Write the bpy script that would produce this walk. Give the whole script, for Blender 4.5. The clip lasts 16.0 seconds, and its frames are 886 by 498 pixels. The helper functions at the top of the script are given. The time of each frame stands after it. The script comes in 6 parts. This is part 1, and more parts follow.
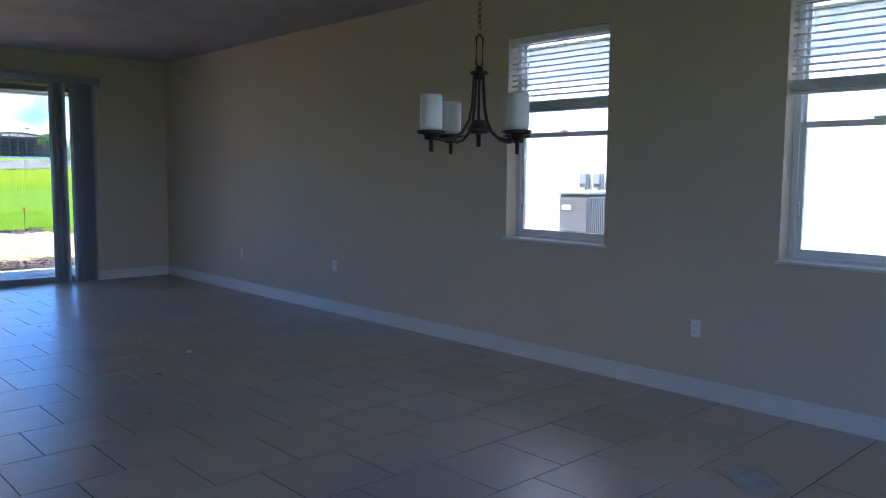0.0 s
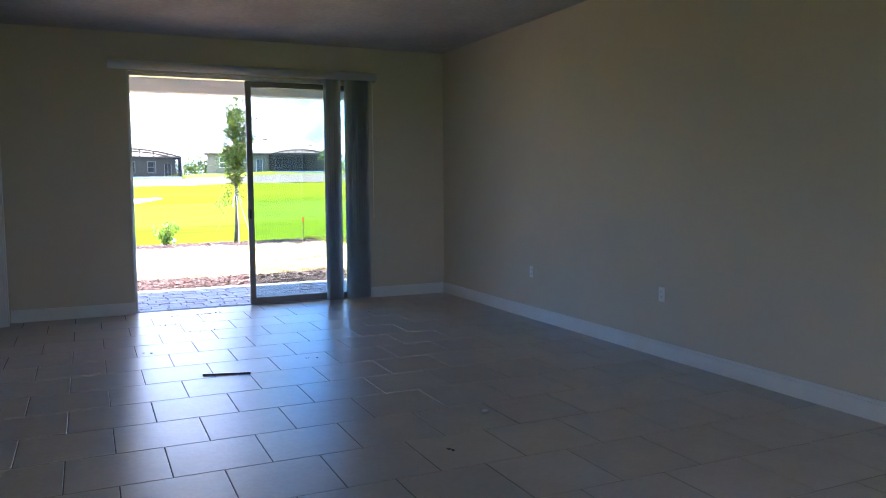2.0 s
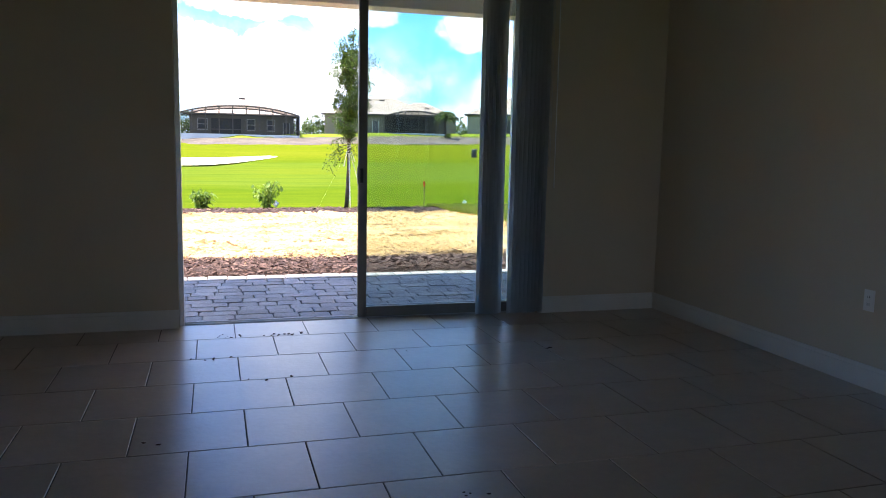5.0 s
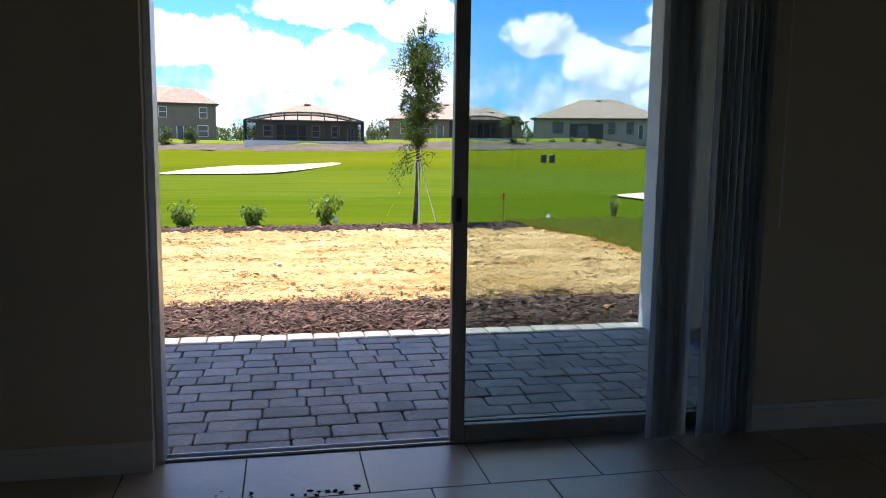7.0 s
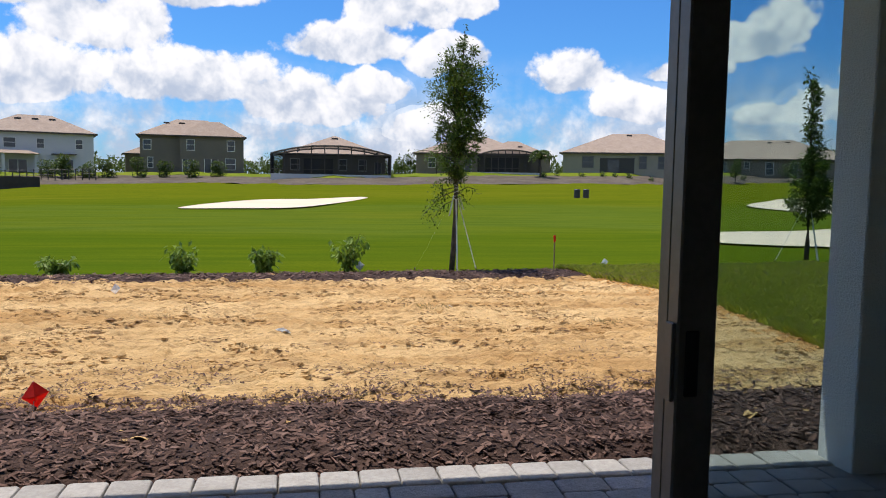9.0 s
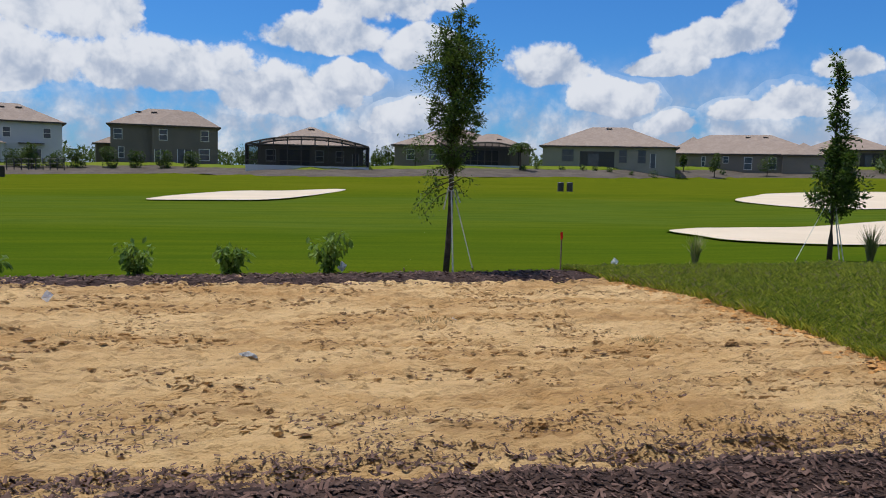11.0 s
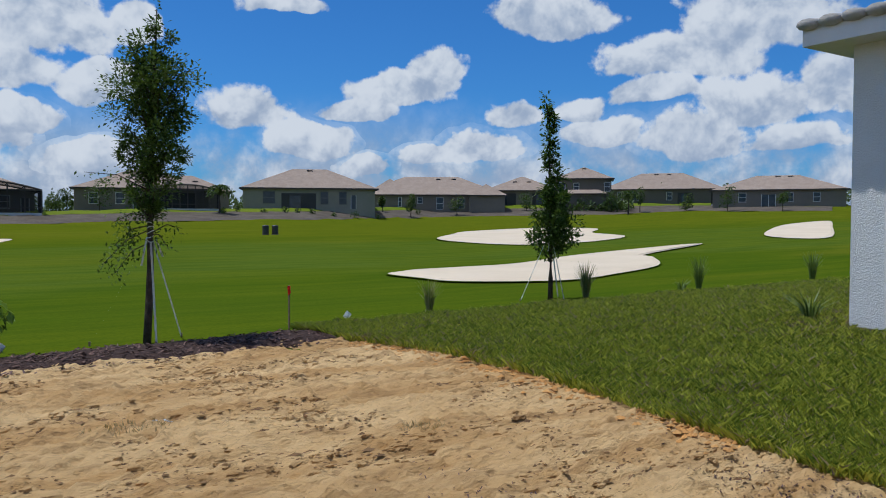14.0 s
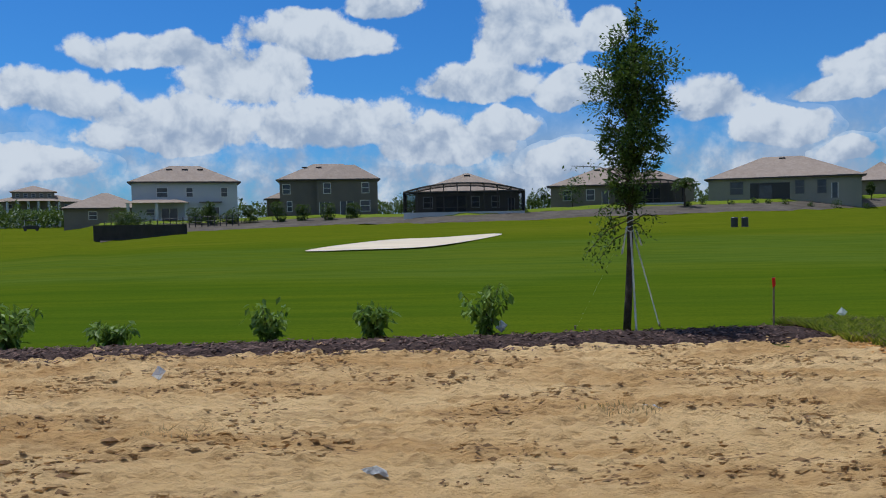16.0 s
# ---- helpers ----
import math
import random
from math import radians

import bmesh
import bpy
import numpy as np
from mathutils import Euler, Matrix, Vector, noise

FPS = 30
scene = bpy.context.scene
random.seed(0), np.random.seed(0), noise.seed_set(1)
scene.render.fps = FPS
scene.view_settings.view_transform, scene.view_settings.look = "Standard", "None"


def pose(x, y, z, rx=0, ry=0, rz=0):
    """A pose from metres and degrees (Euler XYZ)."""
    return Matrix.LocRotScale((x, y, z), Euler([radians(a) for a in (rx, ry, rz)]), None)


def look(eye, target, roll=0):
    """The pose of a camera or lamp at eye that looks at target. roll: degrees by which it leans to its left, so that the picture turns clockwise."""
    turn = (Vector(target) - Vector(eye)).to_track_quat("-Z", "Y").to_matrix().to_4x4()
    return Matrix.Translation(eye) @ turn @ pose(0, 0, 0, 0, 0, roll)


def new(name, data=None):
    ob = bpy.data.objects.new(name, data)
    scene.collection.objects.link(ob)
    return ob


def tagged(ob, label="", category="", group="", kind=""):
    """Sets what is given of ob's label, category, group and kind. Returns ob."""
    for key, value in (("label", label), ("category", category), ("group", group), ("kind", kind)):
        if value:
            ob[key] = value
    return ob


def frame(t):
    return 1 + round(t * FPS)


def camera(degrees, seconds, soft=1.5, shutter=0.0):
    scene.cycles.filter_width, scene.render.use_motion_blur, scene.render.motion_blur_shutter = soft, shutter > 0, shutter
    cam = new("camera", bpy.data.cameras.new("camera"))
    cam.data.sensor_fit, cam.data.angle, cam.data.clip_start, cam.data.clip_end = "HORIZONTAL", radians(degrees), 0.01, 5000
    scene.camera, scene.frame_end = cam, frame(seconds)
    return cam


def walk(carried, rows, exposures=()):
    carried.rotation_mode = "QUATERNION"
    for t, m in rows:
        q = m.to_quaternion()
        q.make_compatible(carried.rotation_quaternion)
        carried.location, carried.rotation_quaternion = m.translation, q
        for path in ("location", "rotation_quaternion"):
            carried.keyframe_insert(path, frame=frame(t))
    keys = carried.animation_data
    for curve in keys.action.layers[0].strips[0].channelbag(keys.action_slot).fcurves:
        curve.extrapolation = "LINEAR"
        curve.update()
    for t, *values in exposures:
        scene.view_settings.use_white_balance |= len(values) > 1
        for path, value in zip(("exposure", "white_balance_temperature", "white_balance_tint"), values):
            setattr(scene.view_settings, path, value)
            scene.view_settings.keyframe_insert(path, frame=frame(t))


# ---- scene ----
cam = camera(59.5, 16.0, soft=1.0)
METRES, EYE, TILT, LEAN, TURN = 13.022, 1.3643, 0.7175, 0.5435, -42.7444
ROWS = [
    (6.0, -0.2437, 0.4202, -0.0185, 27.76, -8.92, -1.18),
    (6.5, -0.2705, 0.4546, -0.0187, 30.22, -8.65, -1.11),
    (7.0, -0.2987, 0.4873, -0.0169, 31.0, -8.05, -0.85),
    (7.5, -0.3262, 0.5223, -0.0167, 32.64, -6.95, -0.92),
    (8.0, -0.352, 0.5539, -0.0161, 32.17, -5.41, -1.61),
    (8.5, -0.3751, 0.5869, -0.017, 32.98, -5.49, -0.99),
    (11.0, -0.4779, 0.7026, -0.0241, 31.24, -6.08, -1.45),
    (11.5, -0.4954, 0.7265, -0.0256, 29.43, -5.86, -1.31),
    (12.0, -0.511, 0.745, -0.024, 24.31, -5.29, -1.31),
    (12.5, -0.5186, 0.7625, -0.0235, 19.12, -3.13, -0.62),
    (13.0, -0.5257, 0.7789, -0.0241, 13.04, -2.63, -0.72),
    (13.5, -0.5378, 0.7929, -0.023, 9.08, -2.39, -1.09),
    (14.0, -0.5454, 0.8033, -0.0224, 9.4, -2.63, -0.56),
    (14.5, -0.5494, 0.8084, -0.0224, 16.99, -2.85, 0.08),
    (15.0, -0.5535, 0.8096, -0.0225, 26.74, -2.94, 0.89),
    (15.5, -0.5569, 0.8081, -0.0237, 36.14, -2.76, 1.64),
    (16.0, -0.5621, 0.8077, -0.0276, 42.67, -2.91, 1.1),
]
INSIDE = [
    (0.0, (-0.058, -0.089, 1.436), (1.302, 1.364, 1.241), 0.4),
    (0.5, (0.126, 0.303, 1.396), (1.439, 1.802, 1.226), 0.3),
    (1.0, (0.275, 0.763, 1.383), (1.424, 2.393, 1.228), 0.4),
    (1.5, (0.409, 1.238, 1.370), (1.404, 2.965, 1.212), -0.4),
    (2.0, (0.527, 1.746, 1.351), (1.358, 3.557, 1.181), -0.4),
    (2.5, (0.600, 2.298, 1.330), (1.376, 4.133, 1.152), 0.6),
    (3.0, (0.735, 2.831, 1.287), (1.462, 4.684, 1.090), 0.4),
    (3.5, (0.833, 3.410, 1.249), (1.448, 5.302, 1.044), 1.2),
]
walk(cam, [(t, look(eye, aim, roll)) for t, eye, aim, roll in INSIDE] + [(t, pose(0, 0, EYE, TILT, LEAN, TURN) @ pose(METRES * x, METRES * y, METRES * z, 90 + pitch, roll, yaw)) for t, x, y, z, yaw, pitch, roll in ROWS],
     [(0.0, 2.78, 5300, 25), (0.5, 2.2, 5330, 26), (1.0, 2.54, 5450, 23), (1.5, 2.72, 5500, 20), (2.0, 3.03, 5750, 19), (2.5, 3.28, 6000, 18), (3.0, 3.18, 6250, 18), (3.5, 2.68, 6500, 18), (6.0, 1.55, 6450, 16), (7.0, 0.92, 6500, 15), (8.5, 0.08, 6600, 14), (11.0, -0.57, 6150, 12), (16.0, -0.77, 5750, 8)])

# ---- sky and sun ----
TO_SUN = Vector((-0.26, 0.20, 1.0)).normalized()
sun = new("sun", bpy.data.lights.new("sun", "SUN"))
sun.data.energy, sun.data.angle, sun.data.color = 5.3, radians(0.5), (1.0, 0.95, 0.86)
sun.matrix_world = look((0, 0, 40), Vector((0, 0, 40)) - TO_SUN)

# cumulus clouds: azimuth from +y, elevation, half width, half height, in degrees
CLOUDS = [(-20.1, 11.6, 4.8, 1.5), (-9.0, 13.2, 5.6, 1.7), (-13.6, 10.1, 4.5, 2.7), (-3.8, 15.6, 3.2, 1.2), (6.4, 13.3, 3.7, 3.8), (3.0, 9.8, 4.8, 1.8), (11.6, 13.1, 1.8, 1.6), (10.2, 9.0, 2.6, 1.6),
    (-8.4, 6.9, 6.0, 2.3), (-19.3, 6.6, 6.5, 2.2), (-0.1, 5.7, 5.0, 2.2), (4.5, 6.9, 2.8, 1.2), (19.1, 7.8, 3.5, 2.2), (23.2, 5.7, 3.4, 1.6), (9.0, 4.4, 3.2, 1.3), (27.6, 4.1, 2.2, 1.0),
    (32.9, 10.7, 2.0, 2.0), (29.8, 9.5, 3.9, 1.4), (26.8, 8.1, 2.7, 1.0), (21.4, 14.9, 3.1, 0.8), (35.2, 5.5, 2.2, 1.5), (32.5, 4.9, 2.6, 1.0)]
CLOUDS += [(41.2, 14.7, 4.4, 1.8), (55.6, 13.6, 5.4, 2.7), (50.1, 11.3, 5.6, 1.9), (55.7, 8.2, 4.3, 2.1), (47.7, 9.0, 3.1, 1.1), (38.6, 7.8, 2.1, 1.3), (43.5, 8.4, 1.8, 1.1), (44.9, 6.5, 2.8, 1.3),
    (51.4, 5.8, 3.7, 1.9), (57.7, 5.6, 3.2, 1.3), (36.8, 5.5, 2.9, 1.3), (-28.6, 3.9, 5.0, 1.7), (-26.5, 8.6, 4.6, 1.8), (62.0, 9.0, 6.0, 2.6)]


class Tree:
    """A node tree with short ways to add and join nodes."""

    def __init__(self, tree):
        self.t = tree
        tree.nodes.clear()

    def add(self, kind, ins=()):
        n = self.t.nodes.new(kind)
        for k, v in dict(ins).items():
            self.put(n.inputs[k], v)
        return n

    def put(self, socket, v):
        if isinstance(v, bpy.types.NodeSocket):
            self.t.links.new(v, socket)
        else:
            socket.default_value = v

    def math(self, op, a, b=0.0, c=0.0, clamp=False):
        n = self.add("ShaderNodeMath", {0: a, 1: b, 2: c})
        n.operation, n.use_clamp = op, clamp
        return n.outputs[0]

    def vec(self, op, a, b=(0, 0, 0), out=0):
        n = self.add("ShaderNodeVectorMath", {0: a, 1: b})
        n.operation = op
        return n.outputs[out]

    def scaled(self, a, k):
        n = self.add("ShaderNodeVectorMath", {0: a})
        n.operation = "SCALE"
        n.inputs[3].default_value = k
        return n.outputs[0]

    def noise(self, vector, scale, detail=4, rough=0.55, distort=0.0):
        return self.add("ShaderNodeTexNoise", {"Vector": vector, "Scale": scale, "Detail": detail, "Roughness": rough, "Distortion": distort}).outputs["Fac"]

    def billow(self, vector, scale):
        n = self.add("ShaderNodeTexVoronoi", {"Vector": vector, "Scale": scale, "Detail": 3.0, "Roughness": 0.55, "Lacunarity": 2.3})
        n.normalize = True
        return n.outputs["Distance"]

    def ramp(self, fac, lo, hi):
        n = self.add("ShaderNodeMapRange", {"Value": fac, "From Min": lo, "From Max": hi})
        n.interpolation_type = "SMOOTHSTEP"
        return n.outputs[0]

    def mix(self, fac, a, b, blend="MIX"):
        n = self.add("ShaderNodeMix")
        n.data_type, n.blend_type = "RGBA", blend
        self.put(n.inputs[0], fac)
        self.put(n.inputs[6], (*a, 1) if isinstance(a, tuple) else a)
        self.put(n.inputs[7], (*b, 1) if isinstance(b, tuple) else b)
        return n.outputs[2]


def make_world():
    world = bpy.data.worlds.new("world")
    world.use_nodes = True
    scene.world = world
    t = Tree(world.node_tree)
    way = t.add("ShaderNodeTexCoord").outputs["Generated"]
    sky = t.add("ShaderNodeTexSky")
    sky.sky_type, sky.sun_disc = "NISHITA", False
    sky.sun_elevation, sky.sun_rotation = math.asin(TO_SUN.z), math.atan2(TO_SUN.x, TO_SUN.y)
    sky.air_density, sky.dust_density, sky.ozone_density = 1.0, 0.6, 2.5
    blue = t.mix(1.0, sky.outputs[0], (0.44, 1.02, 1.66), "MULTIPLY")
    warp = t.add("ShaderNodeTexNoise", {"Vector": way, "Scale": 9.0, "Detail": 4.0}).outputs["Color"]
    bent = t.vec("ADD", way, t.scaled(t.vec("SUBTRACT", warp, (0.5, 0.5, 0.5)), 0.05))
    total, heavy, height = None, None, None
    for az, el, w, h in CLOUDS:
        a, e = radians(az), radians(el)
        c = (math.sin(a) * math.cos(e), math.cos(a) * math.cos(e), math.sin(e))
        off = t.vec("SUBTRACT", bent, c)
        k = t.vec("MULTIPLY", off, (1 / radians(w), 1 / radians(w), 1 / radians(h)))
        up = t.add("ShaderNodeSeparateXYZ", {0: k}).outputs[2]
        under = t.math("MINIMUM", t.math("ADD", up, 0.15), 0.0)
        m = t.math("SUBTRACT", t.math("SUBTRACT", 1.0, t.vec("DOT_PRODUCT", k, k, out=1)), t.math("MULTIPLY", t.math("MULTIPLY", under, under), 2.2))
        weight = t.math("POWER", t.math("MAXIMUM", t.math("ADD", m, 0.6), 0.001), 3.0)
        if total is None:
            total, heavy, height = m, weight, t.math("MULTIPLY", up, weight)
        else:
            height = t.math("MULTIPLY_ADD", up, weight, height)
            heavy = t.math("ADD", heavy, weight)
            total = t.add("ShaderNodeMath", {0: total, 1: m, 2: 0.5})
            total.operation = "SMOOTH_MAX"
            total = total.outputs[0]
    height = t.math("DIVIDE", height, heavy)
    total = t.math("MAXIMUM", total, -1.2)
    height = t.math("MAXIMUM", t.math("MINIMUM", height, 0.9), -0.9)
    x, y, z = t.add("ShaderNodeSeparateXYZ", {0: way}).outputs
    fine = t.noise(way, 21.0, 11, 0.64)
    big = t.noise(way, 5.5, 5, 0.55)
    # the sky out of sight is as cloudy as the rest
    beyond = t.math("SUBTRACT", 1.0, t.math("MULTIPLY", t.ramp(y, 0.15, 0.4), t.ramp(z, 0.42, 0.32)))
    open_sky = t.math("MULTIPLY_ADD", t.math("SUBTRACT", big, 0.52), 7.0, -0.2)
    total = t.math("MULTIPLY_ADD", beyond, t.math("SUBTRACT", t.math("MAXIMUM", open_sky, -1.2), total), total)
    # rounded heads, as cumulus has them, and the same seen a little towards the sun
    head = t.billow(bent, 15.0)
    sunward = t.billow(t.vec("ADD", bent, (-0.006, 0.004, 0.022)), 15.0)
    den = t.math("MULTIPLY_ADD", t.math("SUBTRACT", 0.46, head), 2.6, total)
    den = t.math("ADD", den, t.math("MULTIPLY", t.math("SUBTRACT", fine, 0.5), 1.9))
    den = t.math("ADD", den, t.math("MULTIPLY", t.math("SUBTRACT", big, 0.5), 1.6))
    cover = t.ramp(den, 0.14, 0.60)
    # thin haze of cloud towards the horizon
    low = t.ramp(z, 0.17, 0.05)
    cover = t.math("MAXIMUM", cover, t.math("MULTIPLY", low, t.ramp(t.math("MULTIPLY_ADD", head, -0.35, t.math("MULTIPLY_ADD", fine, 0.7, big)), 0.50, 0.86)))
    lit = t.math("MULTIPLY_ADD", t.math("SUBTRACT", sunward, head), 2.6, t.math("MULTIPLY_ADD", height, 0.34, t.math("MULTIPLY", fine, 1.1)))
    body = t.ramp(lit, 0.0, 0.95)
    white = t.mix(body, (5.4, 6.4, 8.0), (11.0, 11.2, 11.4))
    col = t.mix(cover, blue, white)
    bg = t.add("ShaderNodeBackground", {"Color": col, "Strength": 0.1})
    t.put(t.add("ShaderNodeOutputWorld").inputs[0], bg.outputs[0])


make_world()

# ---- materials ----
def mat(name, c1, c2, scale=3.0, rough=0.6, metal=0.0, bump=0.0, bscale=60.0, c3=None, fine=40.0, fine_amt=0.35, spec=0.5, rnd=0.0, island=False, rough2=None):
    """A surface of two colours in large patches, a third in fine grain, and fine relief. rnd: how much each piece differs."""
    m = bpy.data.materials.new(name)
    m.use_nodes = True
    t = Tree(m.node_tree)
    pos = t.add("ShaderNodeNewGeometry").outputs["Position"]
    large = t.ramp(t.noise(pos, scale, 5, 0.6), 0.3, 0.7)
    col = t.mix(large, c1, c2)
    grain = t.noise(pos, fine, 3, 0.6)
    col = t.mix(t.math("MULTIPLY", t.ramp(grain, 0.35, 0.7), fine_amt), col, c3 or tuple(0.6 * v for v in c1))
    if rnd:
        if island:
            r = t.add("ShaderNodeNewGeometry").outputs["Random Per Island"]
        else:
            r = t.add("ShaderNodeObjectInfo").outputs["Random"]
        hsv = t.add("ShaderNodeHueSaturation", {"Value": t.math("MULTIPLY_ADD", r, 2 * rnd, 1 - rnd), "Color": col})
        col = hsv.outputs[0]
    b = t.add("ShaderNodeBsdfPrincipled", {"Base Color": col, "Metallic": metal, "Specular IOR Level": spec})
    t.put(b.inputs["Roughness"], rough if rough2 is None else t.math("MULTIPLY_ADD", large, rough2 - rough, rough))
    if bump:
        h = t.noise(pos, bscale, 4, 0.6)
        t.put(b.inputs["Normal"], t.add("ShaderNodeBump", {"Height": h, "Strength": bump, "Distance": 0.02}).outputs[0])
    t.put(t.add("ShaderNodeOutputMaterial").inputs[0], b.outputs[0])
    return m


def leaf_mat(name, c1, c2, trans=0.35, rough=0.5, glow=(0.30, 0.42, 0.05)):
    """Leaves that let some light through; each leaf has its own tone."""
    m = bpy.data.materials.new(name)
    m.use_nodes = True
    t = Tree(m.node_tree)
    r = t.add("ShaderNodeNewGeometry").outputs["Random Per Island"]
    col = t.mix(r, c1, c2)
    b = t.add("ShaderNodeBsdfPrincipled", {"Base Color": col, "Roughness": rough, "Specular IOR Level": 0.3})
    tr = t.add("ShaderNodeBsdfTranslucent", {"Color": t.mix(0.5, col, glow)})
    mx = t.add("ShaderNodeMixShader", {0: trans, 1: b.outputs[0], 2: tr.outputs[0]})
    t.put(t.add("ShaderNodeOutputMaterial").inputs[0], mx.outputs[0])
    return m


def glass_mat(name, tint, gloss=1.0):
    """A thin pane: clear, slightly tinted, with a Fresnel gloss."""
    m = bpy.data.materials.new(name)
    m.use_nodes = True
    t = Tree(m.node_tree)
    clear = t.add("ShaderNodeBsdfTransparent", {"Color": (*tint, 1)})
    shine = t.add("ShaderNodeBsdfGlossy", {"Color": (1, 1, 1, 1), "Roughness": 0.0})
    fres = t.add("ShaderNodeFresnel", {"IOR": 1.35}).outputs[0]
    mx = t.add("ShaderNodeMixShader", {0: t.math("MULTIPLY", fres, gloss), 1: clear.outputs[0], 2: shine.outputs[0]})
    t.put(t.add("ShaderNodeOutputMaterial").inputs[0], mx.outputs[0])
    return m


def screen_mat(name, dark=(0.03, 0.03, 0.03), open_part=0.36):
    """Insect screen, too fine to tell its threads apart."""
    m = bpy.data.materials.new(name)
    m.use_nodes = True
    t = Tree(m.node_tree)
    clear = t.add("ShaderNodeBsdfTransparent", {"Color": (1, 1, 1, 1)})
    cloth = t.add("ShaderNodeBsdfDiffuse", {"Color": (*dark, 1)})
    mx = t.add("ShaderNodeMixShader", {0: open_part, 1: cloth.outputs[0], 2: clear.outputs[0]})
    t.put(t.add("ShaderNodeOutputMaterial").inputs[0], mx.outputs[0])
    return m


def fairway_mat():
    """Mown turf: broad mowing bands, patches of yellower grass and fine blades."""
    m = bpy.data.materials.new("mown_grass")
    m.use_nodes = True
    t = Tree(m.node_tree)
    pos = t.add("ShaderNodeNewGeometry").outputs["Position"]
    flat = t.vec("MULTIPLY", pos, (0.3, 1.0, 0.3))
    along = t.add("ShaderNodeSeparateXYZ", {0: pos}).outputs[1]
    along = t.math("MULTIPLY_ADD", t.noise(pos, 0.05, 3), 16.0, along)
    cut = t.math("MULTIPLY", t.ramp(along, 38.0, 41.0), t.ramp(along, 62.0, 58.0))
    rough = t.ramp(along, 55.0, 75.0)
    col = t.mix(rough, (0.0651, 0.1030, 0.0060), (0.1221, 0.1342, 0.0072))
    col = t.mix(t.math("MULTIPLY", cut, 0.8), col, (0.0925, 0.1287, 0.0168))
    patch = t.ramp(t.noise(flat, 0.35, 6, 0.62, 0.5), 0.35, 0.68)
    col = t.mix(t.math("MULTIPLY", patch, 0.6), col, (0.1036, 0.1287, 0.0066))
    streak = t.vec("MULTIPLY", pos, (0.12, 1.0, 0.3))
    col = t.mix(t.math("MULTIPLY", t.ramp(t.noise(streak, 1.6, 6, 0.7, 0.3), 0.40, 0.66), 0.5), col, (0.0370, 0.0764, 0.0054))
    col = t.mix(t.math("MULTIPLY", t.ramp(t.noise(streak, 0.5, 5, 0.65), 0.52, 0.70), 0.5), col, (0.0999, 0.1287, 0.0084))
    worn = t.ramp(t.noise(flat, 0.11, 5, 0.6, 0.8), 0.52, 0.72)
    col = t.mix(t.math("MULTIPLY", worn, 0.65), col, (0.1369, 0.1404, 0.0120))
    dots = t.ramp(t.noise(pos, 18.0, 4, 0.7), 0.4, 0.7)
    col = t.mix(t.math("MULTIPLY", dots, 0.4), col, (0.0333, 0.0663, 0.0048))
    b = t.add("ShaderNodeBsdfPrincipled", {"Base Color": col, "Roughness": 1.0, "Specular IOR Level": 0.0})
    t.put(b.inputs["Normal"], t.add("ShaderNodeBump", {"Height": t.noise(pos, 40.0, 3), "Strength": 0.5, "Distance": 0.02}).outputs[0])
    t.put(t.add("ShaderNodeOutputMaterial").inputs[0], b.outputs[0])
    return m


def sand_mat():
    """Trampled sand: pale drifts, browner soil in streaks, and dark crumbs with small shadows painted in."""
    m = bpy.data.materials.new("bare_sand")
    m.use_nodes = True
    t = Tree(m.node_tree)
    pos = t.add("ShaderNodeNewGeometry").outputs["Position"]
    streak = t.vec("MULTIPLY", pos, (0.45, 1.5, 1.0))
    col = t.mix(t.ramp(t.noise(streak, 0.9, 5, 0.6, 0.6), 0.34, 0.66), (0.55, 0.330, 0.135), (0.75, 0.515, 0.252))
    col = t.mix(t.math("MULTIPLY", t.ramp(t.noise(streak, 3.4, 6, 0.65, 0.5), 0.46, 0.72), 0.58), col, (0.30, 0.170, 0.070))
    col = t.mix(t.math("MULTIPLY", t.ramp(t.noise(streak, 11.0, 6, 0.7), 0.53, 0.68), 0.5), col, (0.17, 0.095, 0.042))
    grain = t.noise(pos, 60.0, 4, 0.7)
    col = t.mix(t.math("MULTIPLY", t.ramp(grain, 0.55, 0.72), 0.4), col, (0.25, 0.15, 0.075))
    b = t.add("ShaderNodeBsdfPrincipled", {"Base Color": col, "Roughness": 1.0, "Specular IOR Level": 0.05})
    h = t.math("ADD", t.noise(streak, 13.0, 7, 0.7), t.math("MULTIPLY", grain, 0.25))
    t.put(b.inputs["Normal"], t.add("ShaderNodeBump", {"Height": h, "Strength": 1.0, "Distance": 0.05}).outputs[0])
    t.put(t.add("ShaderNodeOutputMaterial").inputs[0], b.outputs[0])
    return m


WALL = mat("wall_paint", (0.59, 0.51, 0.385), (0.62, 0.535, 0.41), 1.2, 0.75, bump=0.08, bscale=180, fine=220, fine_amt=0.06, spec=0.3)
CEIL = mat("ceiling_paint", (0.74, 0.73, 0.71), (0.78, 0.77, 0.75), 1.5, 0.85, bump=0.25, bscale=90, fine=120, fine_amt=0.06, spec=0.2)
TRIM = mat("trim_paint", (0.70, 0.68, 0.64), (0.74, 0.72, 0.68), 4, 0.45, bump=0.02, fine=60, fine_amt=0.05)
TILE = mat("floor_tile", (0.53, 0.455, 0.375), (0.485, 0.415, 0.34), 5.0, 0.31, bump=0.06, bscale=34, c3=(0.34, 0.285, 0.23), fine=28, fine_amt=0.16, rnd=0.06)
GROUT = mat("grout", (0.055, 0.048, 0.041), (0.09, 0.078, 0.066), 5, 0.9, bump=0.2, bscale=200)
